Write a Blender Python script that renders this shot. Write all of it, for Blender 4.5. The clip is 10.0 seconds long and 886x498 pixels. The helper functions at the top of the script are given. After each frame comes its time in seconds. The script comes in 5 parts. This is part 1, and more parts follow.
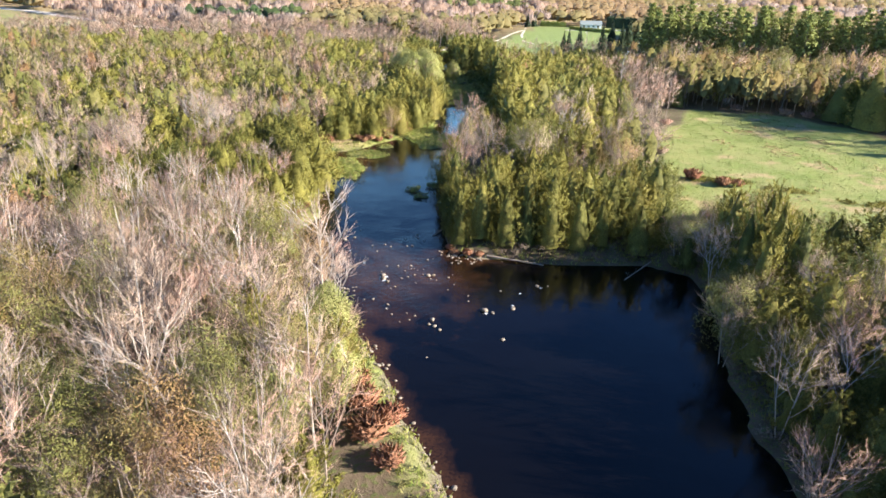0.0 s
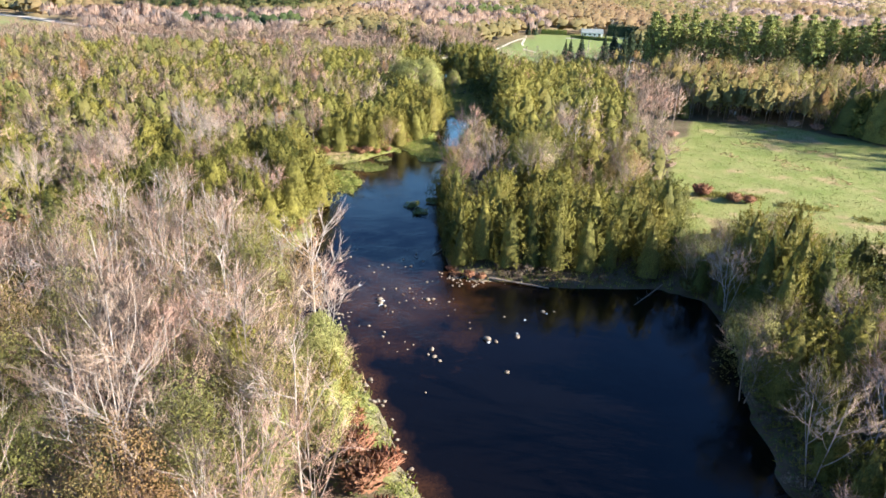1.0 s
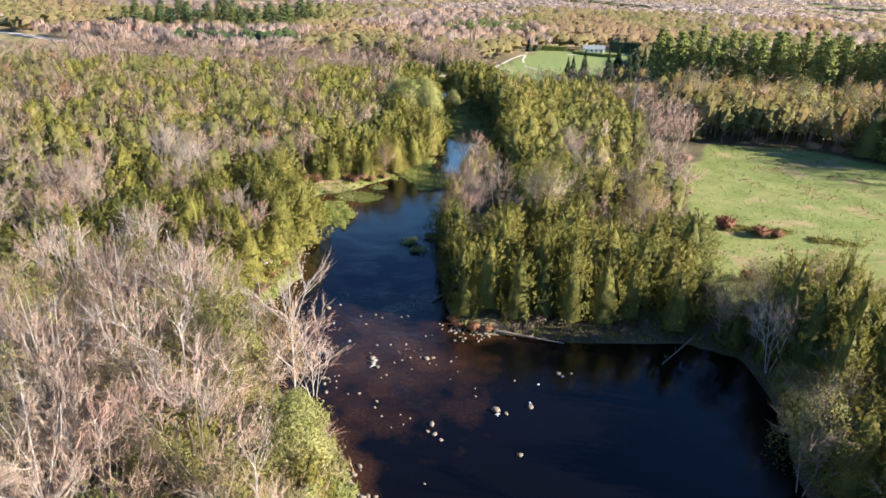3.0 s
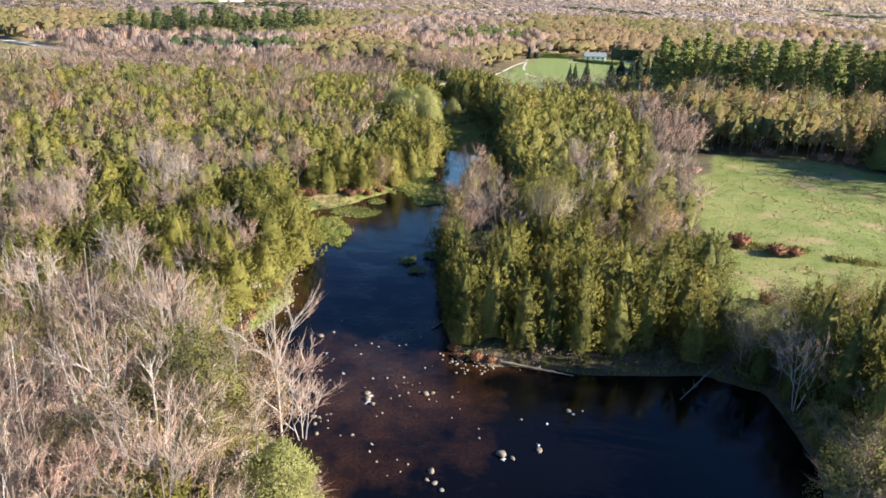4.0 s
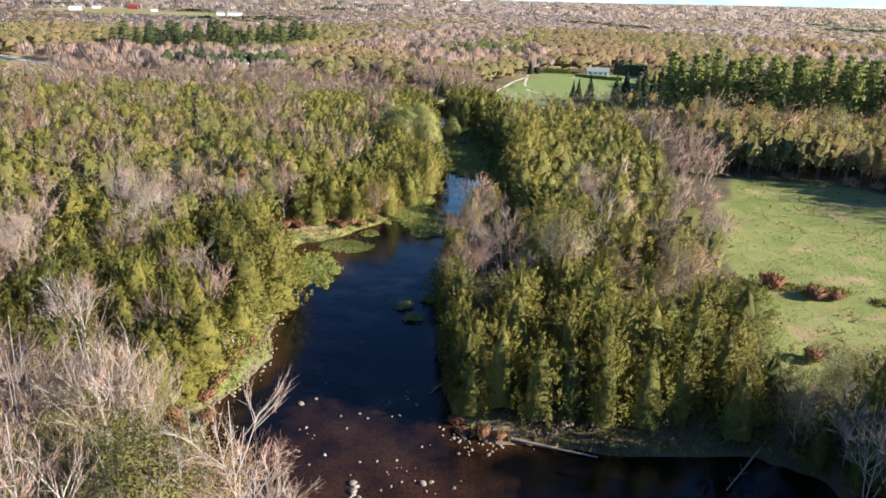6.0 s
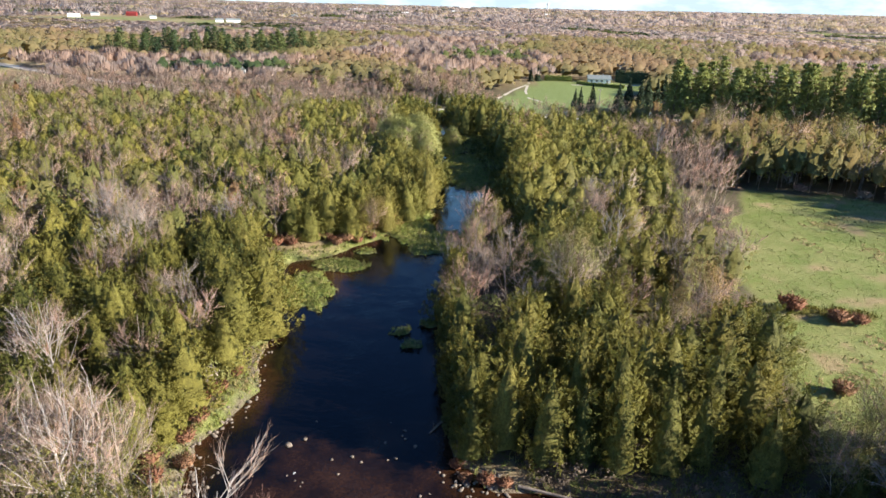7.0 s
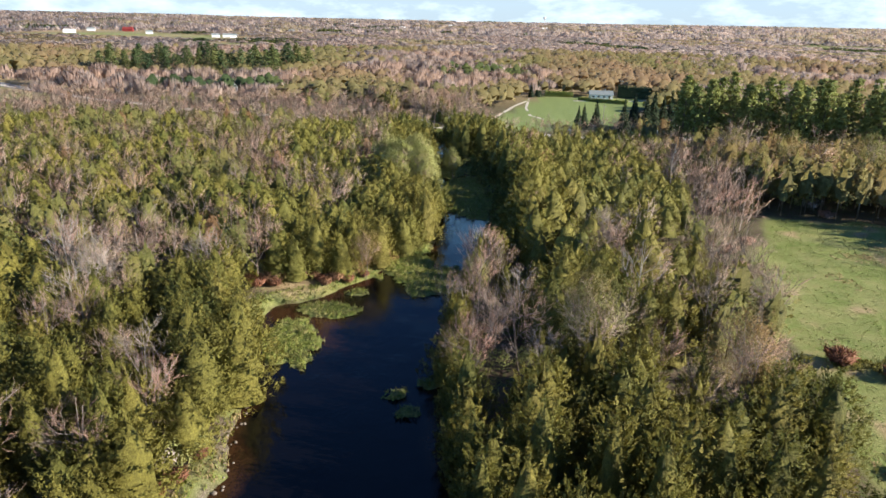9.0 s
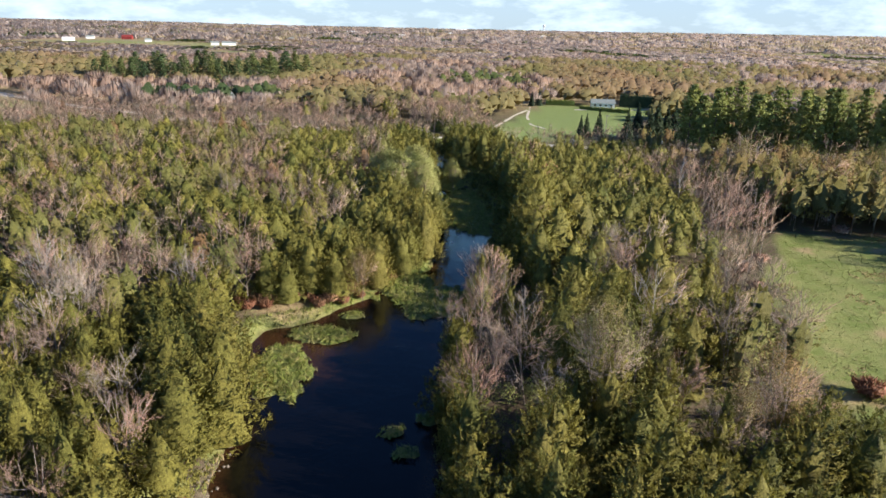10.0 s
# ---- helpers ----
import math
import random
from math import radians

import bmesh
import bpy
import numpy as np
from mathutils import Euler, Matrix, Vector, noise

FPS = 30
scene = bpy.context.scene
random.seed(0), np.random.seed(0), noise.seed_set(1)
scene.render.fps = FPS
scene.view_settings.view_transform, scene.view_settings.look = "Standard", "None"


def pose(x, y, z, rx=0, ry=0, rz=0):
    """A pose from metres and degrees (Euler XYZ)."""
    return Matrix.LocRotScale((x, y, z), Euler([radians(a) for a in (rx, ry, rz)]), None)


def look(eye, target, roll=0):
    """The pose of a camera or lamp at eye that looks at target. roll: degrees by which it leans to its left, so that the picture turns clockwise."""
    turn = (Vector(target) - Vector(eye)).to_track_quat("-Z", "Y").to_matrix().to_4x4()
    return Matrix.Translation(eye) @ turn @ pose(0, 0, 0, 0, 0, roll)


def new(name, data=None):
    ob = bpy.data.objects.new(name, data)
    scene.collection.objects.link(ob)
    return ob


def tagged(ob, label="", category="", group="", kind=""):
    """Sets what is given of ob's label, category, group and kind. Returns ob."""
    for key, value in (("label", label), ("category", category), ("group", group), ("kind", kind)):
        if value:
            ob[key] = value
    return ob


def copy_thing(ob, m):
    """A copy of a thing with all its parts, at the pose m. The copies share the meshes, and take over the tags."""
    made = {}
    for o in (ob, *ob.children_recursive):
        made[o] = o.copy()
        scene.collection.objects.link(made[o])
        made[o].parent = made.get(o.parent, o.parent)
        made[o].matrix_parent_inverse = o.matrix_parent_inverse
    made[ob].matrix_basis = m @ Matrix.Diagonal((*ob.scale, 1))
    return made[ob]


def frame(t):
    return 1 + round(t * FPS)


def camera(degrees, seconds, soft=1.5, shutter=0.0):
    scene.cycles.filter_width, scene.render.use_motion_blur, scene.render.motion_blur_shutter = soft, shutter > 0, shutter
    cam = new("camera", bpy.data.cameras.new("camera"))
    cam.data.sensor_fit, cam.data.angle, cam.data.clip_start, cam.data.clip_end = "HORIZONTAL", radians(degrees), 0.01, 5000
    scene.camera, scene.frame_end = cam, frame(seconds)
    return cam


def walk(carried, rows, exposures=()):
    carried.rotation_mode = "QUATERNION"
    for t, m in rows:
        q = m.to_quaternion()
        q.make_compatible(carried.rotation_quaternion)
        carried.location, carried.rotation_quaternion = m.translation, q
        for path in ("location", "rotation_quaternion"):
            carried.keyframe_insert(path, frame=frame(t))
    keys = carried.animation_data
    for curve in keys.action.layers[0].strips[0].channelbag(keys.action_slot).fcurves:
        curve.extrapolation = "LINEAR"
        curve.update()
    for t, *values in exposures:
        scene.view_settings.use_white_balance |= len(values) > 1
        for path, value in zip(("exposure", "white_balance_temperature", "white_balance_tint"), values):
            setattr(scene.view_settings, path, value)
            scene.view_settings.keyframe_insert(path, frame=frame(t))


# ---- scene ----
cam = camera(66.7, 10.0, 1.55)
PATH = [
    (0, (0.587, -0.384, 48.491), (0.583, 1.446, 47.684), 1.2),
    (0.5, (0.402, 2.788, 48.454), (0.4, 4.622, 47.656), 1.3),
    (1, (0.29, 6.041, 48.425), (0.289, 7.878, 47.635), 1.4),
    (1.5, (0.179, 9.341, 48.41), (0.179, 11.182, 47.628), 1.4),
    (2, (0.114, 12.678, 48.403), (0.114, 14.522, 47.63), 1.3),
    (2.5, (-0.014, 16.043, 48.377), (-0.013, 17.892, 47.614), 1.3),
    (4, (-0.323, 26.586, 48.24), (-0.32, 28.445, 47.503), 1.3),
    (4.5, (-0.422, 30.129, 48.186), (-0.418, 31.992, 47.457), 1.3),
    (5, (-0.497, 33.727, 48.148), (-0.491, 35.593, 47.427), 1.3),
    (5.5, (-0.531, 37.351, 48.137), (-0.525, 39.22, 47.425), 1.3),
    (7, (-0.739, 48.053, 48.025), (-0.731, 49.932, 47.339), 1.3),
    (7.5, (-0.823, 51.615, 48.11), (-0.812, 53.497, 47.433), 1.2),
    (8, (-0.877, 55.13, 48.168), (-0.866, 57.015, 47.501), 1.2),
    (8.5, (-0.97, 58.764, 48.209), (-0.958, 60.652, 47.55), 1.2),
    (9, (-1.117, 62.347, 48.22), (-1.104, 64.238, 47.57), 1.1),
    (9.5, (-1.228, 65.852, 48.223), (-1.213, 67.746, 47.583), 1.2),
    (10, (-1.228, 69.289, 48.242), (-1.214, 71.187, 47.612), 1.1),
]
walk(cam, [(t, look(eye, target, roll)) for t, eye, target, roll in PATH], [(0, 1.96), (2.5, 1.72), (5, 1.48), (8.5, 1.21), (10, 1.08)])

# light: low warm sun from behind the right shoulder, clear sky with thin cloud
SUN_TO = Vector((0.976 * math.cos(radians(24)), -0.218 * math.cos(radians(24)), math.sin(radians(24))))
sun = new("sun", bpy.data.lights.new("sun", "SUN"))
sun.data.energy, sun.data.angle, sun.data.color = 5.0, radians(0.6), (1.0, 0.91, 0.79)
sun.matrix_world = look((200, -120, 150), Vector((200, -120, 150)) - SUN_TO)
world = bpy.data.worlds.new("sky")
scene.world = world
world.use_nodes = True
wn, wl = world.node_tree.nodes, world.node_tree.links
wn.clear()
sky = wn.new("ShaderNodeTexSky")
sky.sky_type, sky.sun_disc = "NISHITA", False
sky.sun_elevation, sky.sun_rotation = radians(24), radians(102.6)
sky.air_density, sky.dust_density, sky.ozone_density = 1.0, 0.2, 1.0
coords = wn.new("ShaderNodeTexCoord")
stretch = wn.new("ShaderNodeMapping")
stretch.inputs["Scale"].default_value = (9, 9, 26)
cloud = wn.new("ShaderNodeTexNoise")
cloud.inputs["Scale"].default_value, cloud.inputs["Detail"].default_value, cloud.inputs["Roughness"].default_value = 1.0, 7, 0.62
cover = wn.new("ShaderNodeValToRGB")
cover.color_ramp.elements[0].position, cover.color_ramp.elements[1].position = 0.45, 0.66
cover.color_ramp.elements[0].color, cover.color_ramp.elements[1].color = (0.5, 0.5, 0.5, 1), (1, 1, 1, 1)
both = wn.new("ShaderNodeMix")
both.data_type = "RGBA"
haze = wn.new("ShaderNodeValToRGB")
haze.color_ramp.elements[0].position, haze.color_ramp.elements[1].position = 0.06, 0.15
haze.color_ramp.elements[0].color, haze.color_ramp.elements[1].color = (10.6, 12.7, 14.6, 1), (11.0, 24.0, 36.0, 1)
shine = wn.new("ShaderNodeBackground")
shine.inputs["Strength"].default_value = 0.047
wout = wn.new("ShaderNodeOutputWorld")
wl.new(coords.outputs["Generated"], stretch.inputs["Vector"])
wl.new(stretch.outputs[0], cloud.inputs["Vector"])
wl.new(cloud.outputs["Fac"], cover.inputs["Fac"])
split = wn.new("ShaderNodeSeparateXYZ")
low = wn.new("ShaderNodeMapRange")
low.inputs["From Min"].default_value, low.inputs["From Max"].default_value = 0.05, 0.38
low.inputs["To Min"].default_value, low.inputs["To Max"].default_value = 1.0, 0.02
deck = wn.new("ShaderNodeMath")
deck.operation = "MULTIPLY"
wl.new(coords.outputs["Generated"], split.inputs[0])
wl.new(split.outputs["Z"], low.inputs["Value"])
wl.new(split.outputs["Z"], haze.inputs["Fac"])
wl.new(haze.outputs["Color"], both.inputs[7])
wl.new(cover.outputs["Color"], deck.inputs[0])
wl.new(low.outputs[0], deck.inputs[1])
wl.new(deck.outputs[0], both.inputs[0])
clear = wn.new("ShaderNodeMix")
clear.data_type, clear.blend_type = "RGBA", "MULTIPLY"
clear.inputs[0].default_value, clear.inputs[7].default_value = 1.0, (0.3, 0.58, 1.15, 1)
wl.new(sky.outputs["Color"], clear.inputs[6])
wl.new(clear.outputs[2], both.inputs[6])
wl.new(both.outputs[2], shine.inputs["Color"])
wl.new(shine.outputs[0], wout.inputs["Surface"])


# ---- materials ----
class Nodes:
    """A small builder of node materials."""

    def __init__(self, name, rough=0.8):
        self.m = bpy.data.materials.new(name)
        self.m.use_nodes = True
        self.n, self.l = self.m.node_tree.nodes, self.m.node_tree.links
        self.b = self.n["Principled BSDF"]
        self.out = self.n["Material Output"]
        self.b.inputs["Roughness"].default_value = rough
        self.b.inputs["Specular IOR Level"].default_value = 0.25
        self.pos = self.n.new("ShaderNodeNewGeometry").outputs["Position"]

    def add(self, kind):
        return self.n.new("ShaderNode" + kind)

    def noise(self, scale, detail=4, rough=0.55, vector=None):
        k = self.add("TexNoise")
        k.inputs["Scale"].default_value, k.inputs["Detail"].default_value, k.inputs["Roughness"].default_value = scale, detail, rough
        self.l.new(vector or self.pos, k.inputs["Vector"])
        return k.outputs["Fac"]

    def math(self, op, a, b=0.0):
        k = self.add("Math")
        k.operation = op
        for i, v in enumerate((a, b)):
            if isinstance(v, (int, float)):
                k.inputs[i].default_value = v
            else:
                self.l.new(v, k.inputs[i])
        return k.outputs[0]

    def ramp(self, fac, *stops):
        k = self.add("ValToRGB")
        e = k.color_ramp.elements
        while len(e) < len(stops):
            e.new(0.5)
        for i, (p, c) in enumerate(stops):
            e[i].position = p
            e[i].color = (c, c, c, 1) if isinstance(c, (int, float)) else (*c, 1)
        self.l.new(fac, k.inputs["Fac"])
        return k.outputs["Color"]

    def mix(self, fac, a, b, blend="MIX"):
        k = self.add("Mix")
        k.data_type, k.blend_type = "RGBA", blend
        for i, v in ((0, fac), (6, a), (7, b)):
            if isinstance(v, tuple):
                k.inputs[i].default_value = (*v, 1)
            elif isinstance(v, (int, float)):
                k.inputs[i].default_value = v
            else:
                self.l.new(v, k.inputs[i])
        return k.outputs[2]

    def attr(self, name):
        k = self.add("Attribute")
        k.attribute_name = name
        return k

    def bump(self, height, strength=0.5, distance=0.1):
        k = self.add("Bump")
        k.inputs["Strength"].default_value, k.inputs["Distance"].default_value = strength, distance
        self.l.new(height, k.inputs["Height"])
        self.l.new(k.outputs[0], self.b.inputs["Normal"])

    def color(self, c):
        self.l.new(c, self.b.inputs["Base Color"])
        return self.m

    def tint(self):
        """One number for each tree: of its own object, or of its share of a wood."""
        info = self.add("ObjectInfo")
        return self.math("FRACT", self.math("ADD", info.outputs["Random"], self.attr("tint").outputs["Fac"]))

    def island(self):
        return self.add("NewGeometry").outputs["Random Per Island"]

    def thin(self, c, amount):
        """Lets some light pass through a leaf."""
        t, s = self.add("BsdfTranslucent"), self.add("MixShader")
        self.l.new(c, t.inputs["Color"])
        s.inputs[0].default_value = amount
        self.l.new(self.b.outputs[0], s.inputs[1])
        self.l.new(t.outputs[0], s.inputs[2])
        self.l.new(s.outputs[0], self.out.inputs["Surface"])


def leaf_material(name, *stops, spread=0.2, through_leaf=0.25, grain=1.0):
    k = Nodes(name, 0.65)
    base = k.ramp(k.tint(), *stops)
    each = k.ramp(k.island(), (0.0, 1.0 - spread), (1.0, 1.0 + spread))
    broad = k.ramp(k.noise(0.35, 2), (0.3, 0.86), (0.7, 1.12))
    tall = k.add("Mapping")
    tall.inputs["Scale"].default_value = (1.0, 1.0, 0.55)
    k.l.new(k.pos, tall.inputs["Vector"])
    fine = k.noise(4.2, 7, 0.85, tall.outputs[0])
    broad = k.mix(1.0, broad, k.ramp(fine, (0.36, 1 - 0.34 * grain), (0.64, 1 + 0.3 * grain)), "MULTIPLY")
    c = k.mix(1.0, k.mix(1.0, base, each, "MULTIPLY"), broad, "MULTIPLY")
    k.bump(fine, 0.5 * grain, 0.2)
    k.thin(c, through_leaf)
    return k.color(c)


def bark_material(name, *stops, grain=6.0):
    k = Nodes(name, 0.85)
    base = k.ramp(k.tint(), *stops)
    marks = k.noise(grain, 5, 0.7)
    c = k.mix(1.0, base, k.ramp(marks, (0.3, 0.55), (0.6, 1.15)), "MULTIPLY")
    k.bump(marks, 0.5, 0.03)
    return k.color(c)


def plain_material(name, a, b, scale, rough=0.8, metal=0.0, relief=0.2):
    k = Nodes(name, rough)
    f = k.noise(scale, 5, 0.65)
    k.b.inputs["Metallic"].default_value = metal
    k.bump(f, relief, 0.03)
    return k.color(k.ramp(f, (0.3, a), (0.7, b)))


CEDAR = leaf_material("cedar_sprays", (0.0, (0.115, 0.125, 0.03)), (0.3, (0.175, 0.168, 0.037)), (0.75, (0.215, 0.195, 0.042)), (1.0, (0.235, 0.205, 0.048)), spread=0.1, through_leaf=0.27, grain=1.7)
YOUNG = leaf_material("young_leaves", (0.0, (0.23, 0.24, 0.07)), (0.6, (0.29, 0.255, 0.085)), (0.85, (0.32, 0.225, 0.09)), (1.0, (0.33, 0.19, 0.09)), spread=0.1, through_leaf=0.25, grain=1.3)
WILLOW = leaf_material("willow_leaves", (0.0, (0.27, 0.29, 0.09)), (1.0, (0.34, 0.33, 0.12)), spread=0.12, through_leaf=0.3, grain=0.5)
PINE = leaf_material("pine_needles", (0.0, (0.2, 0.23, 0.06)), (1.0, (0.28, 0.3, 0.085)))
DARK_PINE = leaf_material("dark_needles", (0.0, (0.06, 0.1, 0.045)), (0.6, (0.1, 0.14, 0.05)), (1.0, (0.17, 0.19, 0.06)))
SPRUCE = leaf_material("spruce_needles", (0.0, (0.022, 0.04, 0.02)), (1.0, (0.045, 0.068, 0.03)))
TWIG = bark_material("bare_twigs", (0.0, (0.46, 0.275, 0.21)), (0.35, (0.46, 0.3, 0.225)), (0.7, (0.45, 0.325, 0.235)), (1.0, (0.42, 0.33, 0.26)))
BARK = bark_material("pale_bark", (0.0, (0.36, 0.31, 0.275)), (1.0, (0.5, 0.45, 0.41)))
GREY_BARK = bark_material("grey_bark", (0.0, (0.25, 0.2, 0.17)), (1.0, (0.36, 0.3, 0.26)))
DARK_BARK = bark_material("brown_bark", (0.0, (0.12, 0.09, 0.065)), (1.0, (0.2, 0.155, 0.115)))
RUST = leaf_material("rusty_stems", (0.0, (0.29, 0.125, 0.075)), (1.0, (0.34, 0.2, 0.115)), through_leaf=0.15)
REED = leaf_material("reed_blades", (0.0, (0.25, 0.31, 0.07)), (0.6, (0.34, 0.36, 0.1)), (1.0, (0.44, 0.4, 0.16)), through_leaf=0.3)
MEADOW = leaf_material("meadow_grass", (0.0, (0.17, 0.215, 0.06)), (0.6, (0.22, 0.25, 0.08)), (1.0, (0.28, 0.27, 0.11)), spread=0.2, through_leaf=0.3)
STRAW = leaf_material("dead_grass", (0.0, (0.36, 0.27, 0.13)), (1.0, (0.46, 0.36, 0.2)))
ROCK = plain_material("river_stone", (0.12, 0.095, 0.07), (0.28, 0.24, 0.2), 2.5, 0.75, relief=0.6)
WET = plain_material("weathered_log", (0.16, 0.12, 0.09), (0.34, 0.29, 0.24), 5, 0.8, relief=0.5)
FOAM = plain_material("white_water", (0.3, 0.34, 0.37), (0.62, 0.66, 0.68), 4, 0.5)
CONCRETE = plain_material("pale_concrete", (0.26, 0.25, 0.235), (0.36, 0.35, 0.33), 1.5)
WHITE = plain_material("white_paint", (0.72, 0.72, 0.7), (0.82, 0.82, 0.8), 1.2, 0.6)
ROOF = plain_material("grey_shingles", (0.16, 0.19, 0.19), (0.26, 0.29, 0.28), 2.0, 0.8)
RED = plain_material("red_barn_paint", (0.2, 0.03, 0.028), (0.27, 0.045, 0.04), 0.6, 0.7)
GLASS = plain_material("window_glass", (0.03, 0.035, 0.04), (0.05, 0.055, 0.06), 1.0, 0.08)
STEEL = plain_material("galvanised_steel", (0.45, 0.46, 0.47), (0.58, 0.59, 0.6), 2.0, 0.45, 0.7)
WOOD = plain_material("grey_timber", (0.28, 0.25, 0.21), (0.4, 0.36, 0.31), 3.0)
GRAVEL = plain_material("pale_gravel", (0.42, 0.38, 0.31), (0.58, 0.53, 0.45), 0.8, 0.9)


def ground_material():
    k = Nodes("ground", 0.95)
    n1, n2, n3 = k.noise(0.12, 4), k.noise(1.3, 5, 0.65), k.noise(7.0, 4, 0.7)
    litter = k.mix(k.ramp(n1, (0.35, 0.0), (0.65, 1.0)), (0.085, 0.06, 0.04), (0.15, 0.115, 0.075))
    litter = k.mix(k.ramp(n2, (0.5, 0.0), (0.62, 1.0)), litter, (0.1, 0.115, 0.035))
    g1 = k.mix(k.ramp(n1, (0.35, 0.0), (0.62, 1.0)), (0.165, 0.215, 0.05), (0.25, 0.265, 0.09))
    grass = k.mix(k.ramp(n2, (0.52, 0.0), (0.7, 1.0)), g1, (0.26, 0.235, 0.09))
    lawn = k.mix(k.ramp(n2, (0.3, 0.0), (0.7, 1.0)), (0.165, 0.22, 0.06), (0.21, 0.255, 0.085))
    straw = k.mix(k.ramp(n2, (0.3, 0.0), (0.7, 1.0)), (0.30, 0.21, 0.11), (0.42, 0.33, 0.18))
    stone = k.mix(k.ramp(n3, (0.42, 0.0), (0.62, 1.0)), (0.10, 0.075, 0.05), (0.32, 0.27, 0.2))
    c = k.mix(k.attr("grass").outputs["Fac"], litter, grass)
    c = k.mix(k.attr("lawn").outputs["Fac"], c, lawn)
    # this mask holds dead grass, and the far floor paled against its shade
    c = k.mix(k.attr("straw").outputs["Fac"], c, straw)
    c = k.mix(k.attr("stony").outputs["Fac"], c, stone)
    c = k.mix(1.0, c, k.ramp(n3, (0.3, 0.75), (0.7, 1.2)), "MULTIPLY")
    k.bump(k.math("ADD", n2, k.math("MULTIPLY", n3, 0.5)), 0.8, 0.35)
    return k.color(c)


def water_material():
    k = Nodes("water", 0.06)
    k.b.inputs["IOR"].default_value = 1.33
    k.b.inputs["Specular IOR Level"].default_value = 0.5
    bed = k.noise(0.16, 4, 0.6)
    peb = k.noise(2.6, 4, 0.7)
    shallow = k.attr("shallow").outputs["Fac"]
    amount = k.ramp(k.math("ADD", shallow, k.math("MULTIPLY", k.math("SUBTRACT", bed, 0.5), 1.3)), (0.25, 0.0), (0.8, 1.0))
    brown = k.mix(k.ramp(peb, (0.35, 0.0), (0.7, 1.0)), (0.022, 0.010, 0.005), (0.06, 0.027, 0.012))
    c = k.mix(amount, (0.0022, 0.002, 0.0025), brown)
    warp = k.add("Mapping")
    warp.inputs["Scale"].default_value = (1.0, 0.55, 1.0)
    k.l.new(k.pos, warp.inputs["Vector"])
    ripple = k.noise(1.9, 6, 0.66, warp.outputs[0])
    swell = k.noise(0.18, 2, 0.5)
    rough = k.attr("rapid").outputs["Fac"]
    height = k.math("MULTIPLY", ripple, k.math("ADD", k.math("MULTIPLY", k.ramp(swell, (0.42, 0.06), (0.66, 0.7)), 0.5), k.math("MULTIPLY", rough, 0.9)))
    k.bump(height, 0.7, 0.13)
    return k.color(c)


GROUND, WATER = ground_material(), water_material()

# ---- the plan ----
rng = np.random.default_rng(7)
RIVER_LEFT = [(5, -150), (4, 0), (3, 30), (2, 50), (0, 55), (-3, 61), (-6.5, 70), (-9, 77), (-15, 85), (-21, 92), (-27, 104), (-28, 112), (-25, 119), (-24, 124), (-26, 132),
              (-26.5, 142), (-29, 152), (-32, 160), (-29.5, 170), (-22, 174), (-19.5, 180), (-14, 185), (-10, 195), (-3, 200), (-1, 219), (-2, 232), (-4, 250), (-4, 277),
              (-4, 313), (-9, 349), (-18, 372), (-30, 400), (-60, 430)]
RIVER_RIGHT = [(-45, 440), (-18, 405), (-8, 372), (-1, 349), (4, 313), (7, 277), (12, 250), (13, 232), (11, 215), (8, 198), (4, 180), (0.5, 165), (0, 150), (0, 135), (0.5, 120),
               (1.5, 110), (5, 106.5), (9, 105.3), (16, 104.3), (25, 103.8), (34, 104.5), (41, 101), (42, 95), (41, 87), (38.5, 79), (37, 71), (36, 62), (36, 52), (36, 40), (36, 0), (36, -150)]
FIELD = [(45, 110.5), (44, 117), (49, 129), (53, 142), (56, 154), (55, 166), (59, 176), (61, 186), (66, 197), (74, 207), (79, 221), (84, 228), (94, 226), (108, 223), (122, 211), (128, 199),
         (133, 180), (150, 150), (230, 110), (230, 88), (120, 98), (75, 105), (54, 107)]
LAWN = [(20, 372), (30, 364), (63, 368), (82, 384), (104, 440), (132, 470), (126, 504), (80, 503), (60, 499), (40, 440), (22, 392)]
FAR_FIELDS = [[(-330, 1120), (-280, 1120), (-300, 1180), (-380, 1260), (-420, 1240)], [(-10, 900), (75, 900), (75, 985), (-10, 985)], [(430, 790), (560, 800), (600, 880), (440, 880)],
              [(-430, 560), (-430, 440), (-310, 405), (-232, 432), (-216, 458), (-242, 484), (-280, 506), (-330, 546)], [(-900, 1480), (-640, 1400), (-390, 1330), (-370, 1530), (-640, 1680), (-740, 1840), (-900, 1840)], [(700, 1500), (1100, 1500), (1100, 1640), (700, 1640)]]


def value_noise(x, y, size, seed=0):
    """Smooth noise of 0 to 1 with cells of the given size."""
    x, y = np.asarray(x, float) / size, np.asarray(y, float) / size
    i, j = np.floor(x).astype(np.int64), np.floor(y).astype(np.int64)
    u, v = x - i, y - j
    u, v = u * u * (3 - 2 * u), v * v * (3 - 2 * v)

    def lattice(a, b):
        h = (a * 374761393 + b * 668265263 + seed * 1442695041) & 0x7FFFFFFF
        h = ((h ^ (h >> 13)) * 1274126177) & 0x7FFFFFFF
        return ((h ^ (h >> 16)) & 0xFFFF) / 65535.0

    return (lattice(i, j) * (1 - u) + lattice(i + 1, j) * u) * (1 - v) + (lattice(i, j + 1) * (1 - u) + lattice(i + 1, j + 1) * u) * v


